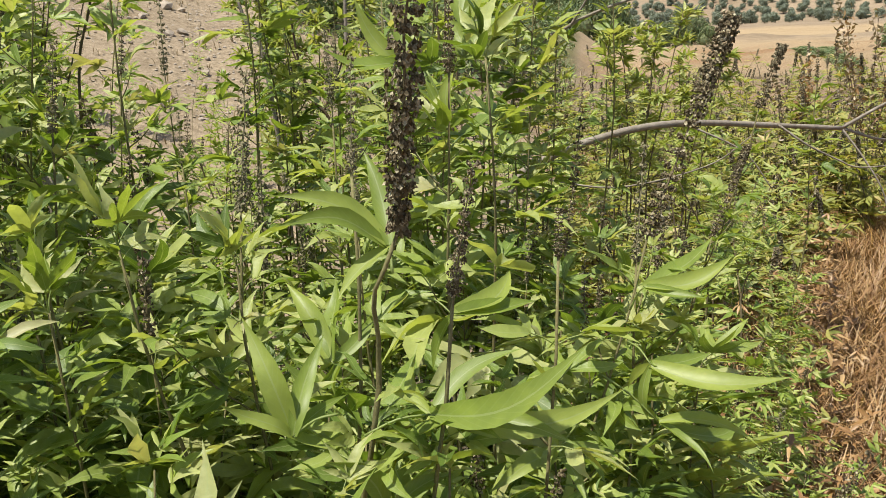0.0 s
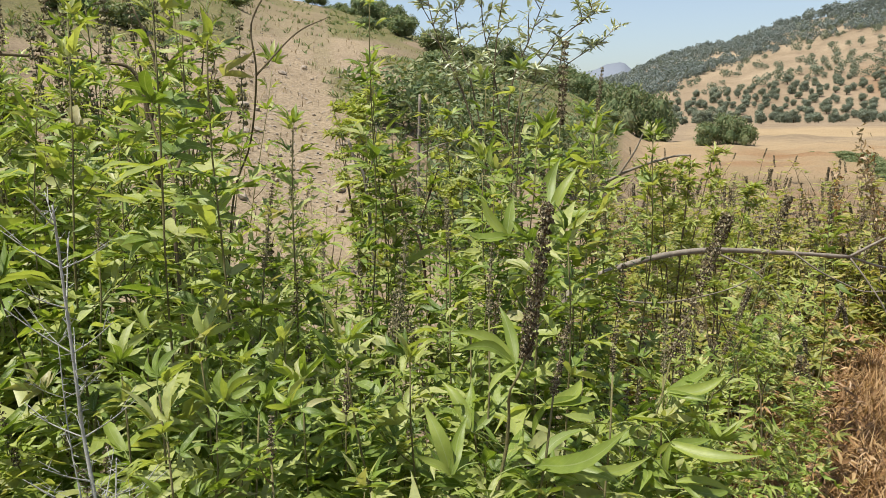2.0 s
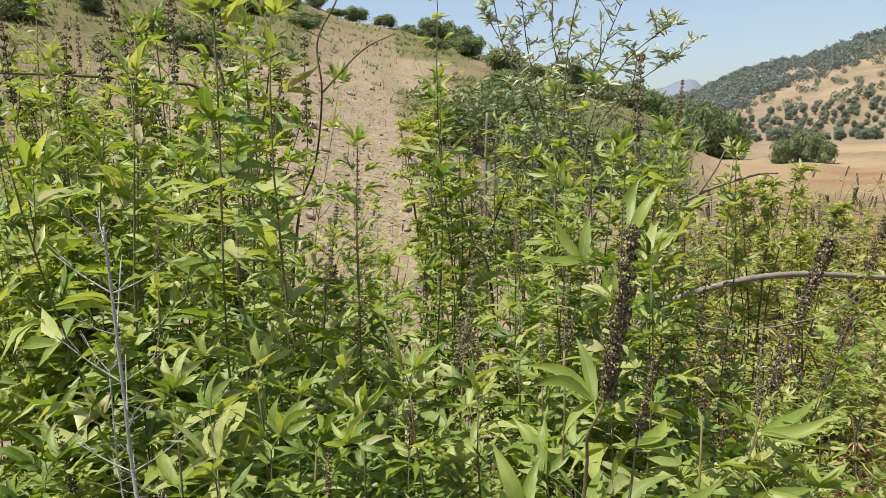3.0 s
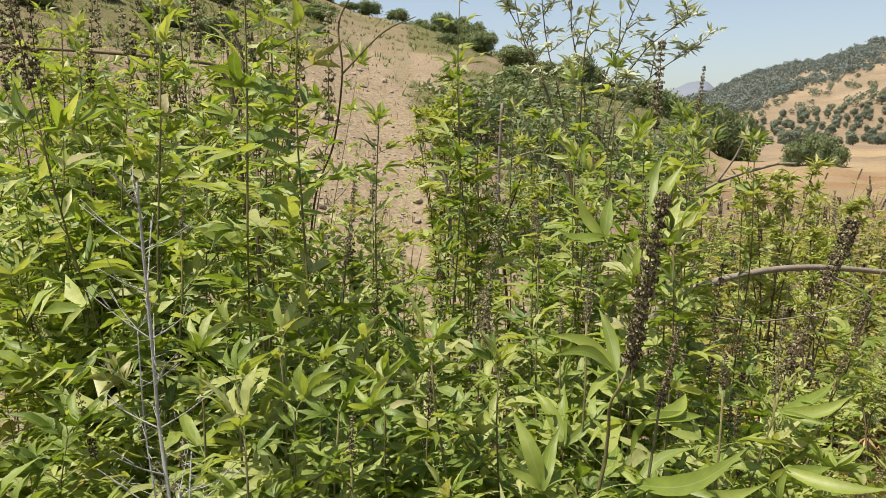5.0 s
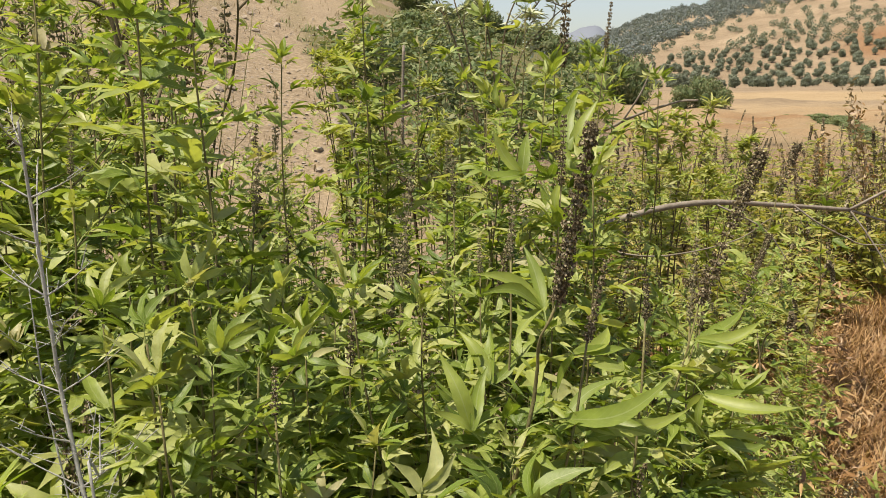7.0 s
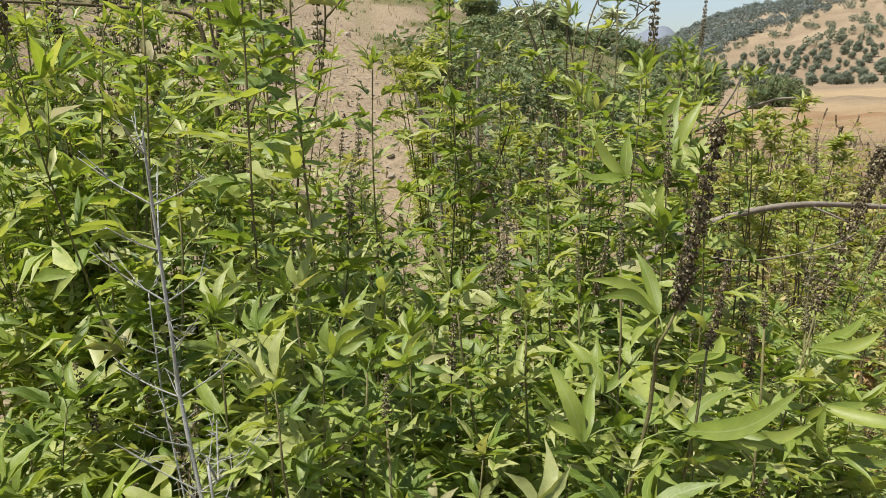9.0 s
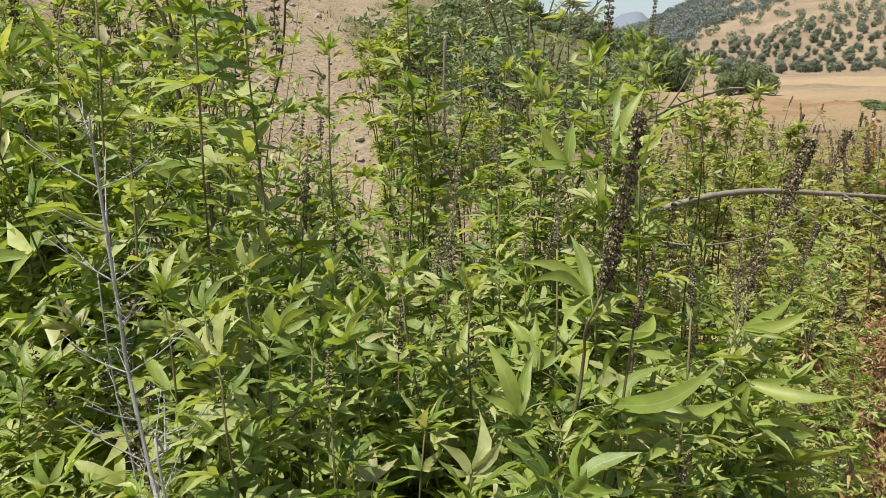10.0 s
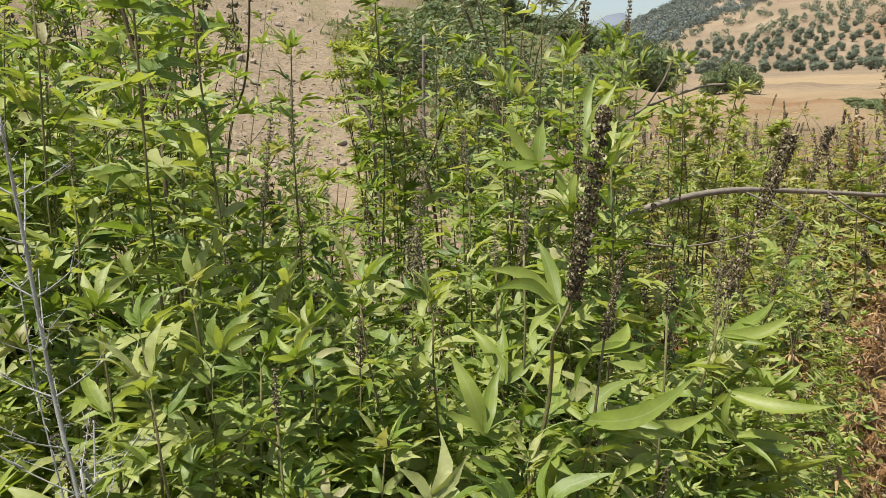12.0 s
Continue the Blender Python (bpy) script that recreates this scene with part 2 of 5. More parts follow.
def tube(verts, faces, line, r0, r1, sides=6, knots=None, rng=None):
    """A tapered, closed tube along a line, added to verts and faces; knots swell it a little here and there."""
    base, n = len(verts), len(line)
    up = Vector((0.13, 0.27, 0.95))
    for i, q in enumerate(line):
        d = (line[min(i + 1, n - 1)] - line[max(i - 1, 0)]).normalized()
        u = d.cross(up if abs(d.dot(up)) < 0.95 else Vector((1, 0, 0))).normalized()
        v = d.cross(u)
        r = r0 + (r1 - r0) * i / (n - 1)
        if knots and rng:
            r *= 1 + knots * (rng.random() - 0.4)
        for k in range(sides):
            a = 2 * math.pi * k / sides
            verts.append(q + (u * math.cos(a) + v * math.sin(a)) * r)
    for i in range(n - 1):
        for k in range(sides):
            k2 = (k + 1) % sides
            faces.append((base + i * sides + k, base + i * sides + k2, base + (i + 1) * sides + k2, base + (i + 1) * sides + k))
    faces.append(tuple(base + k for k in reversed(range(sides))))
    faces.append(tuple(base + (n - 1) * sides + k for k in range(sides)))


def stem_mesh(name, lines, mat, sides=6, knots=0.15, seed=1):
    """lines: (points, base radius, end radius)."""
    rng = random.Random(seed)
    v, f = [], []
    for pts, r0, r1 in lines:
        tube(v, f, bowed(pts), r0, r1, sides, knots, rng)
    return mesh_from(name, v, f, mat)


# ---- leaves ----
def add_leaflet(v, f, uv, origin, yaw, length, width, droop, fold, rng, segs=7, tilt=0.0, notch=0.07, calm=1.0):
    """One lance-shaped leaflet with a folded midrib, a few blunt teeth and a drooping tip."""
    base = len(v)
    ca, sa = math.cos(yaw), math.sin(yaw)
    twist = rng.uniform(-0.9, 0.9) * calm
    sway = rng.uniform(-0.16, 0.16)
    wave, phase = rng.uniform(0.0, 0.05), rng.uniform(0, 6.28)
    for i in range(segs + 1):
        s = i / segs
        w = width * 0.5 * (math.sin(math.pi * min(1, s * 0.93 + 0.05) ** 0.76) ** (0.85 + 0.5 * s) if i < segs else 0.01)
        if 1 < i < segs:
            w *= 1 + (notch if i % 2 else -notch)
        y = length * s
        z = length * (tilt * s - droop * s * s + wave * math.sin(phase + 7 * s))
        x0 = length * sway * math.sin(math.pi * s)
        tw = twist * s
        for side in (-1, 0, 1):
            x = x0 + side * w * math.cos(tw)
            zz = z + abs(side) * w * fold + side * w * math.sin(tw)
            v.append((origin[0] + x * ca + y * sa, origin[1] - x * sa + y * ca, origin[2] + zz))
            uv.append((0.5 + 0.5 * side, s))
    for i in range(segs):
        a = base + i * 3
        for k in (0, 1):
            f.append((a + k, a + k + 1, a + k + 4, a + k + 3))


def add_compound(v, f, uv, size, rng, count=5, segs=7, petiole=0.45, stalk=True, calm=1.0):
    p = size * petiole
    r = size * 0.013
    base = len(v)
    for i, (y, z) in enumerate(((0, 0), (p * 0.5, p * 0.06), (p, 0.0)) if stalk else ()):
        for k in range(3):
            a = 2.094 * k
            v.append((r * math.cos(a), y, z + r * math.sin(a)))
            uv.append((0.5, 0.5))
    for i in range(2 if stalk else 0):
        for k in range(3):
            k2 = (k + 1) % 3
            f.append((base + i * 3 + k, base + i * 3 + k2, base + i * 3 + 3 + k2, base + i * 3 + 3 + k))
    spread = {3: 42, 5: 38, 7: 28}[count]
    mid = count // 2
    for j in range(count):
        o = j - mid
        ln = size * (1.0, 0.86, 0.52, 0.35)[abs(o)] * rng.uniform(0.9, 1.08)
        wd = ln * rng.uniform(0.22, 0.295) * (1.15 if abs(o) == 2 else 1)
        add_leaflet(v, f, uv, (0, p, 0), radians(o * spread + rng.uniform(-15, 15)), ln, wd, rng.uniform(0.10, 0.55) * calm, rng.uniform(0.15, 0.6) * calm, rng, segs, rng.uniform(-0.18, 0.42) * calm, 0.08 * calm, calm)


LEAVES = []
for i in range(20):
    rng = random.Random(100 + i)
    v, f, uv = [], [], []
    add_compound(v, f, uv, 1.0, rng, (5, 5, 5, 5, 3)[i % 5], 5)
    LEAVES.append(mesh_from("compound_leaf", v, f, M_LEAF, uv))

def leaf_pose(place, azimuth, rise, size, roll=0.0):
    """A leaf whose stalk leaves place towards azimuth (degrees, 0 = +y, clockwise), rising by so many degrees."""
    return Matrix.Translation(place) @ Euler((0, 0, -radians(azimuth))).to_matrix().to_4x4() @ Euler((radians(rise), radians(roll), 0)).to_matrix().to_4x4() @ Matrix.Diagonal((size, size, size, 1))


def add_bit(v, f, c, r, squash, axis_az, rng):
    """A small seed husk: a six-sided cup, open and ragged at its outer end."""
    base = len(v)
    out = Vector((math.cos(axis_az), math.sin(axis_az), rng.uniform(0.2, 0.7))).normalized()
    u = out.cross(Vector((0, 0, 1))).normalized()
    w = out.cross(u)
    v.append(c - out * r * 0.9)
    for s in range(4):
        a = 1.571 * s
        v.append(c + out * r * rng.uniform(0.2, 0.7) * squash + (u * math.cos(a) + w * math.sin(a)) * r * rng.uniform(0.85, 1.15))
    v.append(c + out * r * 0.45)
    for s in range(4):
        s2 = (s + 1) % 4
        f.append((base, base + 1 + s2, base + 1 + s))
        f.append((base + 1 + s, base + 1 + s2, base + 5))


def spike_mesh(seed, mat, length=0.2, width=0.034, gap=0.013, fullness=1.0, fine=1.0, blunt=False):
    """A dried flower spike along +z: whorls of husks in two facing tufts on a thin axis, crowded below, apart and thin towards the tip."""
    rng = random.Random(seed)
    v, f = [], []
    tube(v, f, [Vector((0.003 * math.sin(3 * k), 0, length * k / 6)) for k in range(7)], 0.0020, 0.0009, 6)
    z, turn = 0.002, rng.uniform(0, 3.14)
    while z < length:
        s = z / length
        r = width * 0.5 * (1.0 - (0.12 if blunt else 0.42) * s ** 1.5) * (0.7 + 0.3 * min(1, s * 7)) * rng.uniform(0.72, 1.15)
        for half in (0.0, math.pi):
            for k in range(int((15 if s < 0.75 or blunt else 10) * fullness / fine ** 1.5)):
                a = turn + half + rng.gauss(0, 0.62)
                rr = r * rng.uniform(0.25, 1.0)
                add_bit(v, f, Vector((rr * math.cos(a), rr * math.sin(a), z + rng.gauss(0, 0.0022) + 0.12 * rr)), rng.uniform(0.0018, 0.0034) * fine, rng.uniform(1.0, 2.0), a, rng)
        turn += 1.571 + rng.uniform(-0.2, 0.2)
        z += (gap * (1.25 - 0.75 * smooth01(s, 0.35, 0.7)) if blunt else gap) * rng.uniform(0.8, 1.2) * (0.62 + 0.55 * min(1.0, s * 2.2)) * (1.0 if s < 0.85 else 0.75)
    return mesh_from("seed_spike", v, f, mat, smooth=False)


LIGHT_SPIKES = [spike_mesh(340 + i, M_SPIKE if i < 2 else M_GREENSPIKE, width=0.032, fullness=0.8, gap=0.015, fine=1.25) for i in range(4)]
SPIKES = [spike_mesh(300 + i, M_SPIKE if i < 5 else M_GREENSPIKE, width=0.031, fullness=1.35 if i < 5 else 1.0, gap=0.0125 + 0.001 * (i % 3), fine=0.8) for i in range(8)]

DENSE_SPIKES = [spike_mesh(360, M_SPIKE, 0.31, 0.036, 0.015, 1.7, 0.9, True), spike_mesh(361, M_SPIKE, 0.19, 0.042, 0.012, 2.0, 1.1, True), spike_mesh(362, M_SPIKE, 0.26, 0.034, 0.0105, 1.9, 0.78)]


def spike_pose(foot, tip, length=0.2):
    foot, tip = Vector(foot), Vector(tip)
    d = tip - foot
    s = d.length / length
    return Matrix.Translation(foot) @ d.to_track_quat('Z', 'Y').to_matrix().to_4x4() @ Matrix.Diagonal((max(0.5, min(1.3, s * 0.9)), max(0.5, min(1.3, s * 0.9)), s, 1))


SHOOT_LABEL = "chaste tree shoot with green palmate leaves"
SPIKE_LABEL = "chaste tree shoot with palmate leaves and a dried brown seed spike"


def shoot(points, rng, leaf_from=0.3, step=0.065, size=0.10, radius=0.0055, spike=None, spike_kind=0, label="", bare_top=0.0, as_stuff=False, segs=3, rise=9, top_tuft=True, side=True, thick=0, dense=None):
    """One shoot that stands in the ground: stem, opposite pairs of palmate leaves, each pair turned a quarter, and a dried spike or a leafy tip."""
    line = bowed(points)
    foot = line[0].copy()
    root = new("chaste_tree_shoot")
    root.location = foot
    n, ph, qh = len(line) - 1, rng.uniform(0, 6.28), rng.uniform(0, 6.28)
    line = [q - foot + Vector((math.sin(ph + 9 * i / n), math.sin(qh + 8 * i / n), 0)) * 0.016 * math.sin(math.pi * i / n) for i, q in enumerate(line)]
    radius *= 0.82
    v, f = [], []
    tube(v, f, line, radius, radius * 0.38, 6, 0.2, rng)
    lens = [0.0]
    for a, b in zip(line, line[1:]):
        lens.append(lens[-1] + (b - a).length)
    total = lens[-1]

    def at(d):
        for i in range(1, len(lens)):
            if d <= lens[i] or i == len(lens) - 1:
                t = (d - lens[i - 1]) / max(1e-6, lens[i] - lens[i - 1])
                return line[i - 1].lerp(line[i], t)

    leaves = []
    d, turn = total * leaf_from, rng.uniform(0, 360)
    end = total * (1 - bare_top)
    while d < end:
        s = d / total
        big = size * (0.75 + 0.35 * min(1, (1 - s) * 3)) * rng.uniform(0.68, 1.22)
        if s > 0.93:
            big *= 0.75
        for half in (0, 180):
            if rng.random() < 0.08:
                continue
            leaves.append((at(d), turn + half + rng.uniform(-22, 22), rise + 30 * s * s + rng.uniform(-22, 18), big * rng.uniform(0.85, 1.1), rng.uniform(-28, 28)))
            if side and rng.random() < 0.16 and s > 0.45:
                out = at(d) + Vector((math.sin(radians(turn + half)), math.cos(radians(turn + half)), 1.1)) * rng.uniform(0.04, 0.08)
                tube(v, f, bowed([at(d), at(d).lerp(out, 0.5) - Vector((0, 0, 0.006)), out], 3), radius * 0.4, radius * 0.25, 4)
                for q in range(3):
                    leaves.append((out, turn + 120 * q + rng.uniform(-20, 20), 40 + rng.uniform(-15, 15), big * rng.uniform(0.45, 0.65), rng.uniform(-20, 20)))
        turn += 90 + rng.uniform(-12, 12)
        d += step * rng.uniform(0.8, 1.25) * (1.15 - 0.4 * s)
    if top_tuft and spike is None:
        for q in range(3):
            leaves.append((line[-1], 120 * q + rng.uniform(-30, 30), 62 + rng.uniform(-14, 14), size * rng.uniform(0.55, 0.8), rng.uniform(-25, 25)))
    side_v, side_f, side_uv = [], [], []
    if as_stuff:
        vv, ff, uu = side_v, side_f, side_uv
        for place, az, up, big, roll in leaves:
            a, b, c = [], [], []
            add_compound(a, b, c, 1.0, rng, 5, segs, stalk=False)
            m = leaf_pose(place, az, up, big, roll)
            o = len(vv)
            vv += [m @ Vector(q) for q in a]
            ff += [tuple(o + k for k in t) for t in b]
            uu += c
    else:
        for place, az, up, big, roll in leaves:
            part("leaf", rng.choice(LEAVES), root, leaf_pose(place, az, up, big, roll))
    if thick:
        vv, ff, uu, tv, tf = side_v, side_f, side_uv, v, f
        for k in range(thick):
            q = at(total * rng.uniform(leaf_from * 0.5, 0.9))
            az, ln = rng.uniform(0, 6.283), rng.uniform(0.06, 0.19)
            out = q + Vector((math.cos(az), math.sin(az), rng.uniform(0.3, 1.3))).normalized() * ln
            tube(tv, tf, bowed([q, q.lerp(out, 0.5) - Vector((0, 0, 0.01)), out], 3), radius * 0.4, radius * 0.2, 3)
            for j in range(5):
                place = q.lerp(out, 0.45) if j < 2 else out
                m = leaf_pose(place, rng.uniform(0, 360), rng.uniform(-5, 60), size * rng.uniform(0.42, 0.8), rng.uniform(-35, 35))
                a, b, c = [], [], []
                add_compound(a, b, c, 1.0, rng, (3, 5, 5)[j % 3], segs, 0.3, False)
                o = len(vv)
                vv += [m @ Vector(t) for t in a]
                ff += [tuple(o + t for t in u) for u in b]
                uu += c
    part("stem", mesh_from("stem", v, f, M_STEM), root)
    if side_v:
        part("foliage", mesh_from("foliage", side_v, side_f, M_LEAF_STUFF, side_uv), root, kind="stuff")
    if spike:
        a, b = Vector(spike[0]) - foot, Vector(spike[1]) - foot
        if dense is None:
            me, long = (LIGHT_SPIKES[spike_kind % 4] if thick else SPIKES[spike_kind]), 0.2
        else:
            me, long = DENSE_SPIKES[dense], (0.31, 0.19, 0.26)[dense]
        part("seed_spike", me, root, spike_pose(a, b, long), "dried brown seed spike" if spike_kind < 5 else "grey-green seed spike")
    return tagged(root, label or (SPIKE_LABEL if spike else SHOOT_LABEL), "shrub", "chaste tree shoots")


# ---- land ----
def table(x, rows):
    for (a, p), (b, q) in zip(rows, rows[1:]):
        if x <= b:
            t = max(0.0, (x - a) / (b - a))
            return p + (q - p) * t
    return rows[-1][1]


BANK = [(-180, 1.0), (-90, 12), (-55, 14.88), (-40, 13.18), (-25, 9.98), (-21.4, 8.58), (-15.7, 7.38), (-11.5, 5.98), (-8.5, 4.78), (-5, 3.48), (-2, 2.48), (0, 1.58), (5, -1.62), (180, -2.0)]      # degrees up of the near ridge, by bearing
HILL = [(-180, 3), (-60, 1), (-10, 0.98), (-2, 1.38), (1.5, 2.08), (4, 2.88), (6.5, 3.83), (9.5, 4.48), (11.6, 4.93), (13.5, 5.68), (15.3, 5.98), (18.4, 6.33), (21, 6.53), (24, 6.68), (30, 6.78), (60, 5), (180, 3)]


def land(x, y):
    r, az = math.hypot(x, y + 0.4), math.degrees(math.atan2(x, y + 0.4))
    z = -1.6 * smooth01(r, 7, 62) + 1.0 * smooth01(r, 62, 112)
    up = max(0.0, 3.2 + 55 * math.tan(radians(table(az, BANK))))
    s = max(0.0, (r - 7) / 48)
    bank = up * min(1.0, s ** 0.8) * (1 - 0.55 * smooth01(r, 56, 130))
    front = smooth01(90 - abs(az), -20, 30)
    bank *= 1 if r > 12 else front + (1 - front) * smooth01(r, 7, 12)
    hill = max(0.0, 2.3 + 300 * math.tan(radians(table(az, HILL)))) * min(1.0, max(0.0, (r - 112) / 188)) ** 1.05 * (1 - 0.6 * smooth01(r, 305, 700))
    z += max(bank, hill)
    amp = 0.05 * smooth01(r, 1, 4) + 0.22 * smooth01(r, 12, 30) + 1.2 * smooth01(r, 130, 220)
    z += amp * (noise.noise(Vector((x * 0.55, y * 0.55, 3))) * (1 if r < 60 else 0.3) + 0.7 * noise.noise(Vector((x * 0.13, y * 0.13, 7))))
    return z


def brushy(a, el):
    """How much brush grows on the bank at a bearing and a rise, from 0 to 1."""
    if a < -17 and abs(a + 21.6) < 1.5 + 0.62 * max(0.0, 5.6 - el) and el < 6.0:
        return 0.0
    if a > -18:
        low = abs(el - (3.2 - 0.43 * (a + 14))) < 0.75 - 0.06 * (a + 14) and a < -8
        high = abs(el - (5.2 - 0.06 * (a + 16))) < 0.55 and a < -10.5
        return 0.03 if low or high else 0.95
    if a < -24:
        return 0.85 if el > 5.6 or 2.2 < el + 0.25 * (a + 32) < 3.2 else 0.06
    return 0.3


def build_ground():
    az = [a for a in np.arange(-58, 58.1, 0.8)] + [a for a in np.arange(64, 302, 6.0)]
    radii = [0.4]
    while radii[-1] < 2600:
        radii.append(radii[-1] * 1.055)
    v, f, cover = [(0, -0.4, land(0, -0.4))], [], [(0, 0.5, 0.3, 0)]
    n = len(az)
    for r in radii:
        for a in az:
            x, y = r * math.sin(radians(a)), r * math.cos(radians(a)) - 0.4
            v.append((x, y, land(x, y)))
            lump = noise.noise(Vector((x * 0.09, y * 0.09, 11)))
            patch = noise.noise(Vector((x * 0.35, y * 0.35, 4)))
            scree = smooth01(r, 7.5, 9) * (1 - smooth01(r, 20, 27)) * smooth01(a, -40, -34) * (1 - smooth01(a, -16, -12))
            scree = max(scree, 0.75 * smooth01(r, 1.5, 2.5) * (1 - smooth01(r, 8, 10)) * smooth01(-a, -4, 4) * (1 - smooth01(-a, 40, 60)))
            scree = max(scree, 0.8 * smooth01(r, 120, 160) * smooth01(lump, 0.15, 0.4))
            soil = (1 - smooth01(r, 6, 12)) * 0.75 * smooth01(x + 0.5 * patch, -0.1 - 1.3 * smooth01(-y, -0.2, 1.5), 0.6 + 1.6 * smooth01(-y, -0.2, 1.5)) + (0.14 + 0.4 * smooth01(-patch, 0.0, 0.5)) * smooth01(r, 8, 11) * (1 - smooth01(r, 30, 44)) * smooth01(a, 2, 8)
            scrub = 0.5 * smooth01(r, 5, 7) * (1 - smooth01(r, 9, 12.5)) * smooth01(a, 2, 8) + 0.22 * smooth01(r, 8, 10) * (1 - smooth01(r, 18, 30)) * smooth01(a, 2, 8) * smooth01(patch, -0.1, 0.4) + 0.55 * smooth01(r, 20, 30) * smooth01(-a, 0, 8) * smooth01(lump, -0.1, 0.3)
            gold = max(smooth01(r, 56, 64) * (1 - smooth01(r, 74, 90)) * smooth01(a, 6, 12), 0.55 * smooth01(r, 15, 20) * (1 - smooth01(r, 40, 56)) * smooth01(a, 0, 6))
            soil = max(soil, 0.55 * smooth01(r, 130, 145) * smooth01(a, 17, 21) * (1 - smooth01(r, 165, 185)))
            scree = max(scree, 0.9 * smooth01(r, 180, 215) * (1 - smooth01(a, 9, 14)) * smooth01(a, -2, 2))
            scrub = max(scrub, 1.0 * smooth01(r, 26, 34) * smooth01(-a, 24, 28) * smooth01(lump, -0.35, 0.0))
            if 11 < r < 120 and a < 3:
                scrub = max(scrub, 0.8 * smooth01(r, 11, 16) * brushy(a, math.degrees(math.atan2(v[-1][2] - 1.7, r))))
            cover.append((scree, min(1, soil), min(1, scrub), gold))
    for k in range(n):
        f.append((0, 1 + (k + 1) % n, 1 + k))
    for i in range(len(radii) - 1):
        for k in range(n):
            a, b = 1 + i * n + k, 1 + i * n + (k + 1) % n
            f.append((a, b, b + n, a + n))
    me = mesh_from("ground", v, f, M_GROUND)
    col = me.color_attributes.new("cover", 'FLOAT_COLOR', 'POINT')
    col.data.foreach_set("color", np.asarray(cover, dtype=np.float32).ravel())
    tagged(new("ground", me), "dry tan hillside with bare scree and straw-coloured grass", "ground", kind="structure")


build_ground()


def polar(az, r):
    x, y = r * math.sin(radians(az)), r * math.cos(radians(az)) - 0.4
    return Vector((x, y, land(x, y)))


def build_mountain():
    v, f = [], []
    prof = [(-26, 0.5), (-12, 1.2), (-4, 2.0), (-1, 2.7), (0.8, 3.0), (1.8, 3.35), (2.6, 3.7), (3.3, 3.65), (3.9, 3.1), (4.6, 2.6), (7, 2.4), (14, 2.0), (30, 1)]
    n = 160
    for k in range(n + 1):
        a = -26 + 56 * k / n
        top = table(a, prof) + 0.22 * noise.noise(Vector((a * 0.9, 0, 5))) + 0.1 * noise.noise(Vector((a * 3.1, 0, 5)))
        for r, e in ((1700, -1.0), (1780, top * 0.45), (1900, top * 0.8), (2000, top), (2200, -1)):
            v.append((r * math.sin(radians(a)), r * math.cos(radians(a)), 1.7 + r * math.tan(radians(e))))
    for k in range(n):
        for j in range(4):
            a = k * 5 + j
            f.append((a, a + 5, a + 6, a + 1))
    tagged(new("mountain_backdrop", mesh_from("mountain", v, f, M_HAZE)), "rocky mountain far off, coloured pale blue-grey for haze", "mountain", kind="structure")


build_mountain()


# ---- trees and bushes of the slopes ----
def crown_mesh(name, seed, mat, leaves, leaf, flat=0.75, lumps=9, spread=0.62, core=0.0):
    """A crown about 1 m in radius: leaf tufts on the outsides of uneven lumps, with gaps between."""
    rng = random.Random(seed)
    v, f = [], []
    centres = []
    for k in range(lumps):
        a, q = rng.uniform(0, 6.283), rng.uniform(0.15, spread)
        centres.append((Vector((q * math.cos(a), q * math.sin(a), rng.uniform(-0.3, 0.55) * flat)), rng.uniform(0.30, 0.52)))
    for k in range(leaves):
        c, r = rng.choice(centres)
        d = Vector((rng.gauss(0, 1), rng.gauss(0, 1), rng.gauss(0.25, 1))).normalized()
        p = c + d * r * rng.uniform(0.72, 1.08)
        p.z *= flat
        u = Vector((rng.gauss(0, 1), rng.gauss(0, 1), rng.gauss(0, 0.7))).normalized()
        w = u.cross(d + Vector((rng.gauss(0, .5), rng.gauss(0, .5), rng.gauss(0, .5)))).normalized()
        s = leaf * rng.uniform(0.6, 1.4)
        o = len(v)
        v += [p - u * s, p + w * s * 0.4, p + u * s, p - w * s * 0.4]
        f.append((o, o + 1, o + 2, o + 3))
    if core:
        for c, r in centres:
            bm = bmesh.new()
            bmesh.ops.create_icosphere(bm, subdivisions=2, radius=r * core)
            o = len(v)
            for q in bm.verts:
                q.co *= rng.uniform(0.88, 1.06)
                p = q.co + c
                v.append(Vector((p.x, p.y, p.z * flat)))
            bm.verts.index_update()
            f.extend(tuple(o + q.index for q in t.verts) for t in bm.faces)
            bm.free()
    return mesh_from(name, v, f, mat, smooth=False)


def trunk_mesh(seed, height, radius):
    rng = random.Random(seed)
    lines = [([(0, 0, -0.4), (0.04, 0.02, height * 0.5), (rng.uniform(-.1, .1), rng.uniform(-.1, .1), height)], radius, radius * 0.6)]
    for k in range(4):
        a = rng.uniform(0, 6.28)
        lines.append(([(0, 0, height * 0.8), (0.25 * math.cos(a), 0.25 * math.sin(a), height * 1.2), (0.6 * math.cos(a), 0.6 * math.sin(a), height * 1.5)], radius * 0.5, radius * 0.15))
    v, f = [], []
    for pts, r0, r1 in lines:
        tube(v, f, bowed(pts, 2), r0, r1, 4)
    return mesh_from("trunk", v, f, M_BROWN)


OLIVES = []
for i in range(4):
    OLIVES.append((trunk_mesh(40 + i, 1.1, 0.16), crown_mesh("crown", 50 + i, M_OLIVE, 1100, 0.085, 0.95, 7, 0.42, 0.68)))


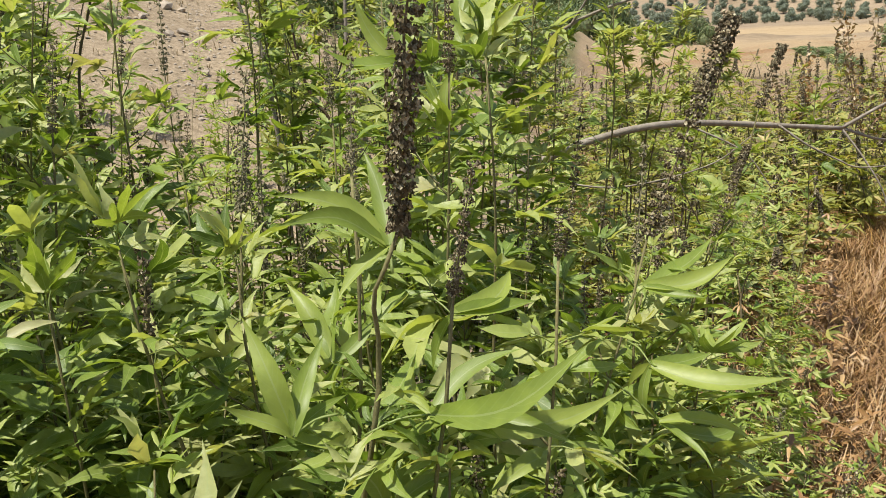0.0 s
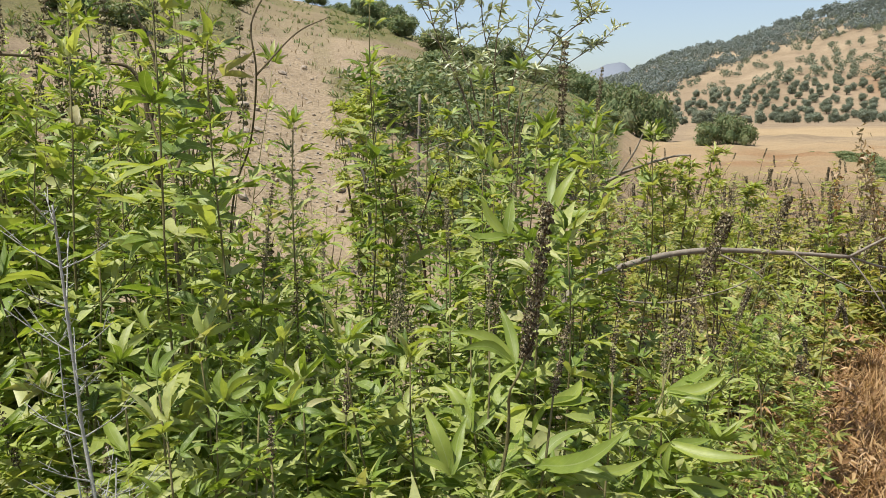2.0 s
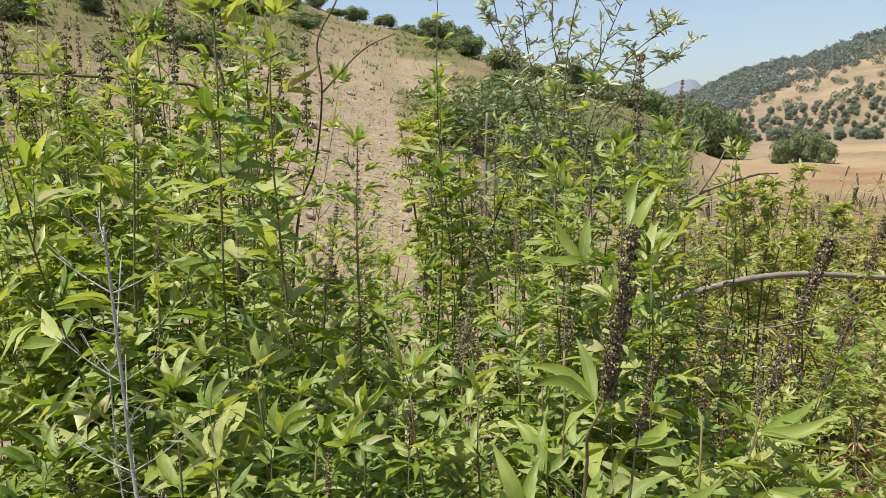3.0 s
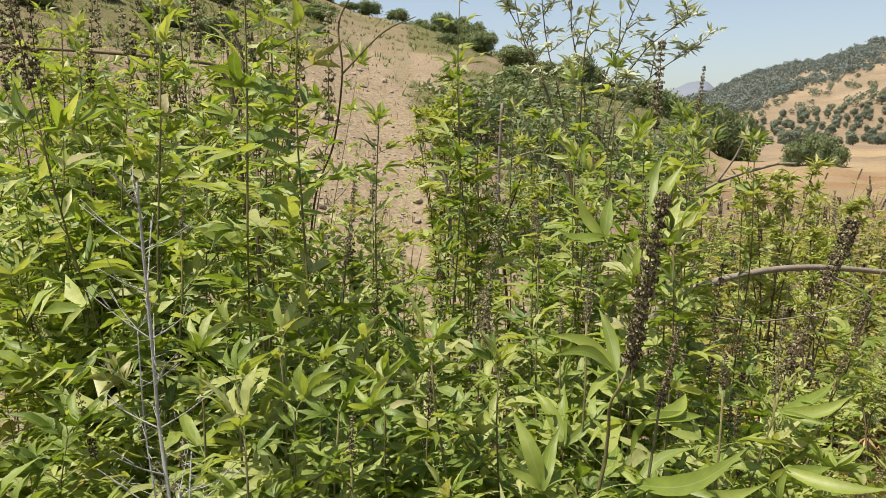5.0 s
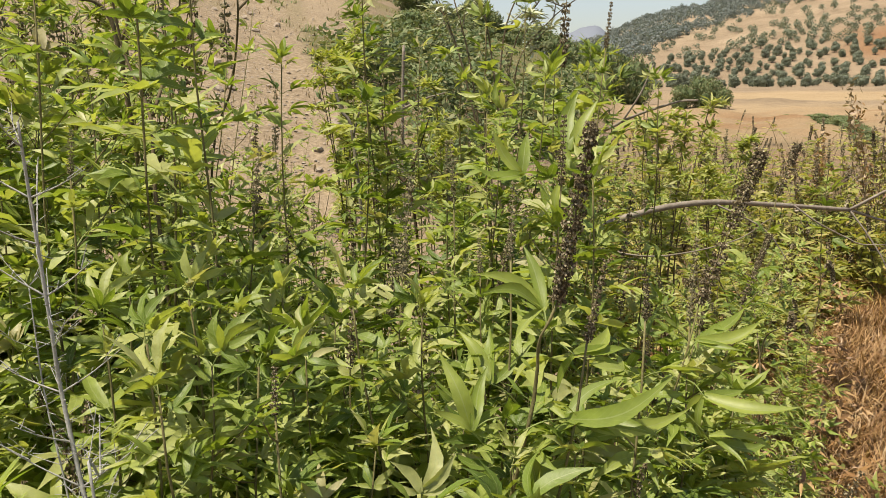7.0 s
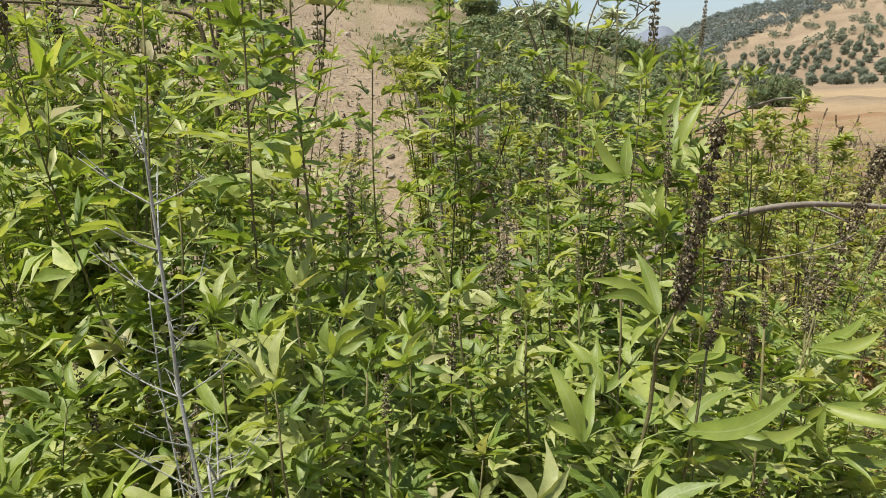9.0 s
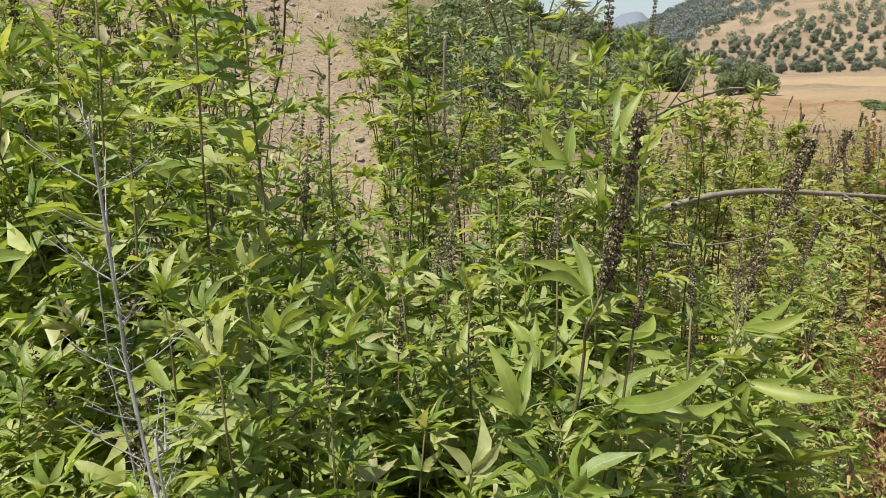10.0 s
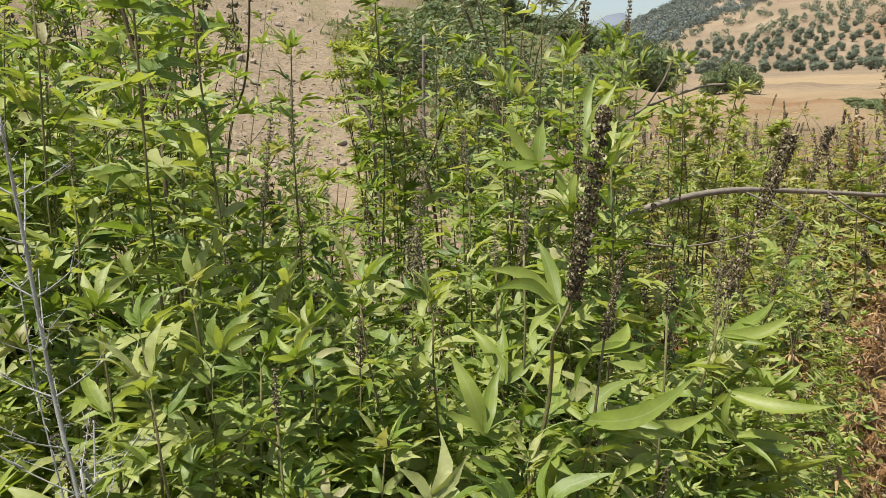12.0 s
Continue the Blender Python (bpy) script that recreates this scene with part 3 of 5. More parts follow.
def tree_thing(name, meshes, place, size, height, label, category, group, crown_up, turn=0.0):
    root = new(name)
    root.matrix_basis = Matrix.Translation(place) @ Matrix.Rotation(turn, 4, 'Z')
    part("trunk", meshes[0], root, Matrix.Diagonal((size * 0.55, size * 0.55, height * 0.5, 1)))
    part("crown", meshes[1], root, Matrix.Translation((0, 0, crown_up)) @ Matrix.Diagonal((size, size, height, 1)))
    return tagged(root, label, category, group)


TAN_TOP = [(3, -0.62), (6.4, 1.08), (8, 2.33), (12.6, 3.58), (14.8, 4.23), (18.1, 4.78), (21, 4.68), (60, 4.4)]      # degrees up of the bare strip's upper edge across the orchard slope
TAN_FOOT = [(3, -1.22), (6.5, 0.38), (8.1, 1.13), (12, 1.83), (14.9, 2.88), (18.4, 3.73), (21, 4.08), (60, 3.9)]      # and of its lower edge


def grows(a, el, rng):
    """Whether an olive tree stands at a bearing and a rise of the orchard slope."""
    if el > table(a, TAN_TOP):
        return a > 14 and el < table(a, HILL) - 0.35 and rng.random() < 0.9
    if el > table(a, TAN_FOOT):
        return rng.random() < 0.24
    if a > 20.5 and (2.0 < el < 3.0 or 0.5 < el < 1.5):
        return rng.random() < 0.22
    return rng.random() < (0.93 if el > -0.6 else 0.45)


rng = random.Random(5)
near_olives, far_olives = [], []
r = 100.0
while r < 292:
    gap = 2.75 + (r - 98) * 0.008
    a = 2.5 + rng.uniform(0, 2)
    while a < 36:
        aa, rr = a + rng.uniform(-0.3, 0.3), r + rng.uniform(-1.3, 1.3)
        p = polar(aa, rr)
        if grows(aa, math.degrees(math.atan2(p.z - 1.7, rr)), rng):
            (near_olives if len(near_olives) < 290 else far_olives).append((p, rng.uniform(0.7, 1.15), rng.uniform(0.9, 1.15), rng.uniform(0, 6.28)))
        a += math.degrees(gap / r) * rng.uniform(0.85, 1.2)
    r += gap * 1.05
for k, (p, s, tall_by, turn) in enumerate(near_olives):
    tree_thing("olive_tree", OLIVES[k % 4], p, s, s * tall_by, "grey-green olive tree on the dry orchard slope", "olive tree", "olive trees on the slope", 0.62 * s, turn)


def leafy_mound(v, f, p, s, tall_by, count, rng):
    """A far crown: small leaf faces over a few lumps that stand on p."""
    lumps = [(Vector((rng.gauss(0, 0.3), rng.gauss(0, 0.3), rng.uniform(0.5, 1.0) * tall_by)) * s, rng.uniform(0.55, 0.8) * s) for k in range(4)]
    for k in range(count):
        c, big = rng.choice(lumps)
        d = Vector((rng.gauss(0, 1), rng.gauss(0, 1), rng.gauss(0.25, 1))).normalized()
        q = p + c + d * big * rng.uniform(0.7, 1.05)
        u = Vector((rng.gauss(0, 1), rng.gauss(0, 1), rng.gauss(0, .8))).normalized()
        w = u.cross(d + Vector((rng.gauss(0, .4), rng.gauss(0, .4), rng.gauss(0, .4)))).normalized()
        o, h = len(v), s * rng.uniform(0.11, 0.22)
        v.extend([q - u * h, q + w * h * 0.7, q + u * h, q - w * h * 0.7])
        f.append((o, o + 1, o + 2, o + 3))


def olive_grove():
    """The olive trees higher up the slope, past counting."""
    rng = random.Random(6)
    v, f = [], []
    for p, s, tall_by, turn in far_olives:
        leafy_mound(v, f, p, s, tall_by, 130, rng)
    tagged(new("olive_grove", mesh_from("olive_grove", v, f, M_OLIVE, smooth=False)), "rows of grey-green olive trees higher up the slope", "olive grove", kind="stuff")


olive_grove()


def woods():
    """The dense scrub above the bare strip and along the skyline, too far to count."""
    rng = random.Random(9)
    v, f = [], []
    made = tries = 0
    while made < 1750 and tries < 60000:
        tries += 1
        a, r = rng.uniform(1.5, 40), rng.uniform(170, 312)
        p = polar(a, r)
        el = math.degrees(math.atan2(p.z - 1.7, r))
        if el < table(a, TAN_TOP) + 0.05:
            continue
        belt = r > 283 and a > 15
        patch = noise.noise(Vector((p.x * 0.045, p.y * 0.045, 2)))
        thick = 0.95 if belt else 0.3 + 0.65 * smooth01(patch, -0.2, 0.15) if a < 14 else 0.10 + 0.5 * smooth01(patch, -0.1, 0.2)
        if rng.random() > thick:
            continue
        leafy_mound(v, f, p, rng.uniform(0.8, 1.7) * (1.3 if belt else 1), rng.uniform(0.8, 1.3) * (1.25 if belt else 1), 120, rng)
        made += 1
    tagged(new("hill_woods", mesh_from("hill_woods", v, f, M_WOODS, smooth=False)), "scrub wood on the far hillside, coloured blue-grey for haze", "woods", kind="stuff")


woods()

BUSHES = [(trunk_mesh(60 + i, 0.5, 0.08), crown_mesh("crown", 70 + i, M_BUSH, 3200, 0.06, 0.85, 14, 0.68, 0.6)) for i in range(4)]


def bush(az, r, wide, tall, label="dark green rounded bush on the dry slope", k=0, sink=0.0):
    p = polar(az, r)
    p.z -= sink
    return tree_thing("bush", BUSHES[k % 4], p, wide, tall, label, "bush", "bushes on the slope", tall * 0.40, k * 1.3)


for i, (a, r, wide, high) in enumerate(((-1.2, 50, 1.5, 1.5), (0.6, 49, 1.4, 1.8), (2.2, 48, 1.4, 2.0), (3.9, 46, 1.5, 2.7), (5.0, 46, 1.4, 2.5), (6.0, 46, 1.0, 1.7))):
    bush(a, r, wide, high, "tall dark green bush beyond the shrubs", k=i)
for i, (a, r, wide, high) in enumerate(((9.3, 42, 0.85, 1.15), (10.6, 42, 0.9, 1.4), (11.7, 42, 0.75, 1.05))):
    bush(a, r, wide, high, k=i + 1)
bush(23.4, 30, 0.9, 0.85, k=1)
bush(25.2, 31, 1.6, 1.15, k=2)
bush(27.5, 34, 2.0, 1.5, k=3)
for i in range(5):
    bush(15.9 + 0.35 * i, 30.6 - 0.3 * i, 0.17, 0.10, "low dark green hedge bush in the stubble field", k=i)
for i in range(10):
    bush(17.7 + 0.34 * i, 26.9 - 1.0 * i, 0.34, 0.19, "low dark green hedge bush in the stubble field", k=i)
rng = random.Random(21)
done = tries = 0
while done < 132 and tries < 9000:
    tries += 1
    a, r = (rng.uniform(-52, -26) if tries % 3 == 0 else rng.uniform(-50, 3)), rng.uniform(15, 57)
    p = polar(a, r)
    el = math.degrees(math.atan2(p.z - 1.7, r))
    if rng.random() > brushy(a, el):
        continue
    s = rng.uniform(0.4, 1.05) * (0.7 if r < 25 else 1.0)
    bush(a, r, s, s * rng.uniform(0.5, 0.9), k=done)
    done += 1
for a, r, s, h in ((-15.4, 54, 1.0, 1.3), (-14.3, 55, 1.2, 1.5), (-13.2, 54, 1.3, 1.6), (-12.2, 54, 1.0, 1.2), (-10.4, 54, 0.8, 0.8), (-9.0, 53, 0.7, 0.7), (-6.6, 53, 1.0, 1.2), (-5.5, 52, 1.3, 1.9), (-4.6, 52, 1.1, 1.6), (-3.6, 52, 0.9, 0.8), (-23.5, 54, 1.0, 0.9), (-20.6, 55, 1.1, 0.9), (-18.6, 54, 0.9, 0.9), (-17.0, 53, 0.8, 0.7), (-28.5, 52, 1.2, 0.9), (-31.0, 50, 1.3, 0.9), (-33.5, 51, 1.2, 0.9)):
    bush(a, r, s, h, k=int(r + s * 10))

SCRUB = [(trunk_mesh(80 + i, 0.4, 0.03), crown_mesh("crown", 90 + i, M_BUSH, 1500, 0.066, 1.0, 16, 0.7)) for i in range(3)]
rng = random.Random(61)
for k in range(9):
    a = rng.uniform(-16, 5)
    r = rng.uniform(7.5, 15)
    s = rng.uniform(0.55, 1.0)
    h = min(s * rng.uniform(0.9, 1.3), 0.55 + 0.02 * r)
    tree_thing("scrub_bush", SCRUB[k % 3], polar(a, r), s, h, "dark olive-green leafy scrub bush at the bank's foot", "bush", "scrub bushes below the bank", h * 0.5, rng.uniform(0, 6.28))


def stones():
    rng = random.Random(33)
    shapes = []
    for k in range(5):
        bm = bmesh.new()
        bmesh.ops.create_icosphere(bm, subdivisions=1, radius=1.0)
        for q in bm.verts:
            q.co *= rng.uniform(0.65, 1.2)
            q.co.z *= 0.6
        me = bpy.data.meshes.new("stone")
        bm.to_mesh(me)
        bm.free()
        me.materials.append(M_STONE)
        shapes.append(me)
    for k in range(70):
        p = polar(rng.uniform(-33, -15), rng.uniform(8.5, 17))
        s = rng.uniform(0.025, 0.09) * (1.6 if rng.random() < 0.12 else 1)
        ob = new("stone", shapes[k % 5])
        ob.matrix_basis = Matrix.Translation(p + Vector((0, 0, s * 0.2))) @ Euler((rng.uniform(-.4, .4), rng.uniform(-.4, .4), rng.uniform(0, 6))).to_matrix().to_4x4() @ Matrix.Diagonal((s, s * rng.uniform(.7, 1.2), s, 1))
        tagged(ob, "pale angular stone on the scree bank", "stone", "stones on the scree")


stones()


def gravel():
    """Small loose stones over the chute."""
    rng = random.Random(34)
    v, f = [], []
    for k in range(1100):
        p = polar(rng.gauss(-21.5, 3.2), 8.5 + 11 * rng.random() ** 1.3)
        s, o, t = rng.uniform(0.010, 0.032), len(v), rng.uniform(0, 6.28)
        for q in range(4):
            v.append(p + Vector((math.cos(t + 1.571 * q), math.sin(t + 1.571 * q), rng.uniform(-0.1, 0.4))) * s * rng.uniform(0.7, 1.3))
        v.append(p + Vector((0, 0, s * rng.uniform(0.6, 1.0))))
        f += [(o + q, o + (q + 1) % 4, o + 4) for q in range(4)]
    tagged(new("gravel", mesh_from("gravel", v, f, M_STONE, smooth=False)), "loose grey and tan gravel on the scree", "gravel", kind="stuff")


gravel()


# ---- dry grass and weeds ----
def blades(name, spots, rng, mat, high, wide, label, curl=0.5, per=1):
    v, f = [], []
    for p in spots:
        for k in range(per):
            a = rng.uniform(0, 6.283)
            h, w = high * rng.uniform(0.5, 1.2), wide * rng.uniform(0.6, 1.3)
            out = Vector((math.cos(a), math.sin(a), 0))
            side = Vector((-out.y, out.x, 0)) * w
            q = Vector(p) + Vector((rng.gauss(0, 0.03), rng.gauss(0, 0.03), -0.01))
            c = h * curl * rng.uniform(0.2, 1.3)
            m1, m2 = q + Vector((0, 0, h * 0.55)) + out * c * 0.3, q + Vector((0, 0, h * rng.uniform(0.75, 1.0))) + out * c
            o = len(v)
            v += [q - side, q + side, m1 + side * 0.8, m1 - side * 0.8, m2]
            f += [(o, o + 1, o + 2, o + 3), (o + 3, o + 2, o + 4)]
    return tagged(new(name, mesh_from(name, v, f, mat, smooth=False)), label, "grass", kind="stuff")


rng = random.Random(77)
spots = []
while len(spots) < 5200:
    y = rng.uniform(0.2, 6.8) if len(spots) % 9 else rng.gauss(6.2, 0.8)
    x = rng.uniform(0.36 + 0.27 * y, 1.3 + 0.85 * y + abs(rng.gauss(0, 0.5)))
    spots.append((x, y, land(x, y)))
while len(spots) < 7000:
    x, y = rng.gauss(2.2, 1.3), rng.gauss(-0.5, 1.4)
    if x > 0.55 + 0.3 * max(0.0, -y) and y < 1.4 and noise.noise(Vector((x * 0.8, y * 0.8, 6))) > rng.uniform(-0.7, 0.2):
        spots.append((x, y, land(x, y)))
blades("dry_grass", spots, rng, M_STRAW, 0.10, 0.0045, "dry straw-coloured grass beside the shrubs", 1.5, 5)
blades("dry_stalks", spots[::9], rng, M_STRAW, 0.34, 0.002, "thin upright straw stalks beside the shrubs", 0.6, 2)
spots = []
while len(spots) < 3600:
    y = rng.uniform(0.2, 6.0)
    x = rng.uniform(0.24 + 0.20 * y, 0.50 + 0.40 * y)
    spots.append((x, y, land(x, y)))
blades("rusty_litter", spots, rng, M_RUST, 0.20, 0.0045, "rust-brown dry weeds along the edge of the shrubs", 0.9, 6)
spots = []
while len(spots) < 1700:
    spots.append(polar(rng.uniform(1, 36), 6 + 12 * rng.random() ** 2.0))
blades("dry_weeds", spots, rng, M_WEED, 0.22, 0.004, "dry rust-brown weeds at the field's edge", 1.0, 3)
spots = []
while len(spots) < 5200:
    a, r = rng.uniform(-46, 3), rng.uniform(11, 56)
    p = polar(a, r)
    if rng.random() < brushy(a, math.degrees(math.atan2(p.z - 1.7, r))):
        spots.append(p)
blades("bank_brush", spots, rng, M_BUSH, 0.13, 0.014, "dark olive-brown low brush on the bank", 1.7, 6)
spots = [polar(rng.uniform(-45, 2), rng.uniform(8, 30)) for k in range(1500)]
blades("bank_grass", spots, rng, M_WEED, 0.13, 0.006, "sparse dry grass on the bank", 0.7, 3)


def field_weeds():
    """Low green growth with dark seed spikes that fills the field beyond the dry patch."""
    rng = random.Random(55)
    v, f, uv = [], [], []
    sv, sf = [], []
    pv, pf = [], []
    for k in range(900):
        a = rng.uniform(1, 38)
        near = 4.4 + 1.5 * smooth01(a, 15, 22)
        sparse = k >= 660
        r = rng.uniform(8.5, 17) if sparse else near + 5.0 * rng.random() ** 1.05
        p = polar(a, r)
        h = rng.uniform(0.2, 0.55) if sparse else rng.uniform(0.35, 0.95) * (0.35 + 0.65 * smooth01(r, 4.6, 7.5))
        lean = Vector((rng.uniform(-.3, .3), rng.uniform(-.3, .3), 0))
        tube(sv, sf, [p, p + lean * 0.4 + Vector((0, 0, h * 0.5)), p + lean + Vector((0, 0, h))], 0.006, 0.003, 3)
        for j in range(6 if sparse else 15):
            s = rng.uniform(0.35, 1.0)
            q = p + lean * s * s + Vector((0, 0, h * s))
            m = leaf_pose(q, rng.uniform(0, 360), rng.uniform(-10, 55), rng.uniform(0.07, 0.12), 0)
            o = len(v)
            b, c, d = [], [], []
            for t in range(3):
                add_leaflet(b, c, d, (0, 0.15, 0), radians((t - 1) * 45 + rng.uniform(-10, 10)), 1.0, 0.27, 0.25, 0.3, rng, 2)
            v += [m @ Vector(t) for t in b]
            f += [tuple(o + z for z in t) for t in c]
            uv += d
        if rng.random() < (0.45 if sparse else 0.3):
            top = p + lean + Vector((0, 0, h))
            tip = top + Vector((rng.uniform(-.05, .05), rng.uniform(-.04, .04), rng.uniform(0.09, 0.22)))
            wide = rng.uniform(0.008, 0.013)
            z = 0.0
            while z < 1.0:
                for half in range(7):
                    turn = rng.uniform(0, 6.28)
                    add_bit(pv, pf, top.lerp(tip, z) + Vector((math.cos(turn), math.sin(turn), 0)) * wide * (1.0 - 0.35 * z), rng.uniform(0.006, 0.010), 1.4, turn, rng)
                z += 0.075
    tagged(new("field_growth", mesh_from("field_growth", v, f, M_FIELD, uv)), "low green chaste tree growth filling the field", "shrubs", kind="stuff")
    tagged(new("field_stems", mesh_from("field_stems", sv, sf, M_TWIG)), "brown stems of the field growth", "stems", kind="stuff")
    tagged(new("field_spikes", mesh_from("field_spikes", pv, pf, M_SPIKE, smooth=False)), "dark dried seed spikes over the field growth", "seed spikes", kind="stuff")


field_weeds()


def low_weeds(name, seed, count, mat, label, wide):
    """Small weeds that creep over the dry edge."""
    rng = random.Random(seed)
    v, f, uv = [], [], []
    for k in range(count):
        y = rng.uniform(0.9, 5.5)
        x = rng.uniform(0.14 + 0.19 * y, 0.24 + wide * y)
        p = Vector((x, y, land(x, y)))
        h = rng.uniform(0.08, 0.45)
        lean = Vector((rng.uniform(-.15, .15), rng.uniform(-.15, .15), 0))
        for j in range(11):
            s = rng.uniform(0.15, 1.0)
            m = leaf_pose(p + lean * s + Vector((0, 0, h * s)), rng.uniform(0, 360), rng.uniform(-25, 50), rng.uniform(0.03, 0.08), rng.uniform(-40, 40))
            b, c, d = [], [], []
            for t in range(2):
                add_leaflet(b, c, d, (0, 0.1, 0), radians((t - 0.5) * 60 + rng.uniform(-20, 20)), 1.0, 0.24, 0.35, 0.3, rng, 3)
            o = len(v)
            v += [m @ Vector(t) for t in b]
            f += [tuple(o + z for z in t) for t in c]
            uv += d
    tagged(new(name, mesh_from(name, v, f, mat, uv)), label, "weeds", kind="stuff")


low_weeds("low_weeds", 57, 130, M_FIELD, "low olive-green weeds over the dry edge", 0.32)
low_weeds("withered_weeds", 58, 230, M_RUST, "withered rust-brown weeds over the dry edge", 0.36)


# ---- the shoots that stand out ----
rng = random.Random(11)


def spiked(foot, tip, base, rng, kind=0, leaf_from=0.35, size=0.10, radius=0.0055, step=0.065, bend=None, **more):
    """A shoot from the ground at base to its spike's foot."""
    foot, tip, base = Vector(foot), Vector(tip), Vector(base)
    base.z = land(base.x, base.y) - 0.02
    lean = (tip - foot).normalized()
    mid = foot - lean * 0.35 * (foot.z - base.z)
    mid = mid.lerp(base, 0.25) if bend is None else Vector(bend)
    return shoot([base, mid, foot], rng, leaf_from, step, size, radius, (foot, tip), kind, **more)


def placed_leaf(root, stalk, node, tips, wide=0.25):
    """A large leaf of a shoot: its stalk runs from stalk to node, and a folded leaflet from there to each tip."""
    rng = random.Random(len(root.children))
    base = root.location
    v, f, uv = [], [], []
    a, b = Vector(stalk) - base, Vector(node) - base
    tube(v, f, bowed([a, a.lerp(b, 0.5) + Vector((0, 0, 0.006)), b], 3), 0.0016, 0.0011, 5)
    uv += [(0.5, 0.5)] * len(v)
    for tip in tips:
        y = Vector(tip) - base - b
        ln = y.length
        y.normalize()
        x = y.cross(Vector((rng.uniform(-0.35, 0.35), -0.6, rng.uniform(0.5, 0.9)))).normalized()
        z = x.cross(y)
        g, h, d = [], [], []
        add_leaflet(g, h, d, (0, 0, 0), 0.0, ln, ln * wide * rng.uniform(0.85, 1.05), rng.uniform(0.04, 0.14), rng.uniform(0.3, 0.8), rng, 12, 0.10, 0.025, 0.45)
        o = len(v)
        v += [b + x * q[0] + y * q[1] + z * q[2] for q in g]
        f += [tuple(o + k for k in t) for t in h]
        uv += d
    part("leaf", mesh_from("compound_leaf", v, f, M_BIG_LEAF, uv), root)


main = spiked((-0.021, 0.675, 1.368), (0.015, 0.601, 1.617), (-0.25, 0.72, 0), rng, 0, 0.45, 0.095, 0.0056, bend=(-0.086, 0.690, 1.110), bare_top=0.12, dense=2)
placed_leaf(main, (-0.070, 0.691, 1.157), (-0.006, 0.709, 1.172), ((-0.033, 0.795, 1.205), (0.085, 0.772, 1.214), (0.148, 0.670, 1.262), (0.186, 0.765, 1.172), (0.135, 0.660, 1.170),), 0.165)
placed_leaf(main, (-0.037, 0.717, 1.316), (-0.043, 0.742, 1.336), ((-0.152, 0.734, 1.388), (-0.077, 0.807, 1.419), (-0.133, 0.681, 1.374), (-0.083, 0.684, 1.298),), 0.18)
placed_leaf(main, (-0.028, 0.838, 1.247), (0.008, 0.811, 1.237), ((0.068, 0.911, 1.257), (-0.016, 0.821, 1.165), (0.099, 0.879, 1.229),), 0.21)
placed_leaf(main, (-0.103, 0.721, 1.164), (-0.149, 0.708, 1.145), ((-0.205, 0.746, 1.262), (-0.131, 0.792, 1.223), (-0.106, 0.772, 1.16), (-0.211, 0.677, 1.194),), 0.2)
placed_leaf(main, (-0.079, 0.68, 1.148), (-0.047, 0.67, 1.08), ((-0.029, 0.711, 1.151), (-0.098, 0.647, 1.154), (0.012, 0.726, 1.094),), 0.27)
placed_leaf(main, (-0.08, 0.805, 1.147), (-0.125, 0.786, 1.192), ((-0.188, 0.844, 1.266), (-0.133, 0.874, 1.259), (-0.088, 0.854, 1.228),), 0.22)
second = spiked((0.252, 1.080, 1.250), (0.365, 1.149, 1.536), (0.10, 0.80, 0), rng, 1, 0.45, 0.095, 0.0052, bare_top=0.10, dense=0)
placed_leaf(second, (0.214, 0.963, 1.142), (0.236, 0.913, 1.133), ((0.391, 0.879, 1.133), (0.32, 0.977, 1.119), (0.235, 0.896, 1.062), (0.216, 0.949, 1.083),), 0.18)
placed_leaf(second, (0.226, 1.042, 1.155), (0.242, 1.032, 1.191), ((0.364, 1.063, 1.227), (0.348, 1.124, 1.23), (0.319, 1.004, 1.186),), 0.19)
placed_leaf(second, (0.169, 0.889, 1.086), (0.123, 0.87, 1.039), ((0.044, 0.8, 1.027), (0.199, 0.881, 1.029), (0.155, 0.814, 0.999), (0.097, 0.925, 1.074),), 0.22)
placed_leaf(second, (0.177, 0.9, 1.124), (0.246, 0.898, 1.062), ((0.356, 0.864, 1.052), (0.366, 0.966, 1.032), (0.301, 0.847, 1.025),), 0.15)
spiked((0.745, 2.367, 1.275), (0.800, 2.380, 1.447), (0.66, 2.36, 0), rng, 2, 0.6, 0.09, dense=1)
spiked((0.437, 1.509, 1.129), (0.501, 1.542, 1.298), (0.33, 1.4, 0), rng, 3, 0.6, 0.09, dense=0)
spiked((0.022, 0.700, 1.300), (0.045, 0.690, 1.423), (-0.05, 0.76, 0), rng, 4, 0.5, 0.09, bare_top=0.1)
spiked((-0.325, 1.076, 1.294), (-0.312, 1.125, 1.493), (-0.30, 1.0, 0), rng, 6, 0.45, 0.11, bare_top=0.04)
spiked((-0.097, 0.831, 1.396), (-0.095, 0.858, 1.511), (-0.09, 0.88, 0), rng, 5, 0.5, 0.09, bare_top=0.1)
spiked((-0.258, 1.381, 1.415), (-0.266, 1.399, 1.547), (-0.22, 1.2, 0), rng, 7, 0.4, 0.10)
spiked((-0.988, 2.009, 1.458), (-0.972, 2.028, 1.601), (-1.02, 2.0, 0), rng, 2, 0.6, 0.08)
spiked((-0.676, 1.200, 1.400), (-0.664, 1.226, 1.545), (-0.68, 1.15, 0), rng, 6, 0.5, 0.10)
spiked((-1.063, 2.410, 1.431), (-1.057, 2.428, 1.660), (-1.05, 2.45, 0), rng, 5, 0.6, 0.08)
spiked((-0.001, 2.238, 1.713), (0.014, 2.278, 2.001), (-0.05, 2.2, 0), rng, 0, 0.4, 0.11, bare_top=0.02)
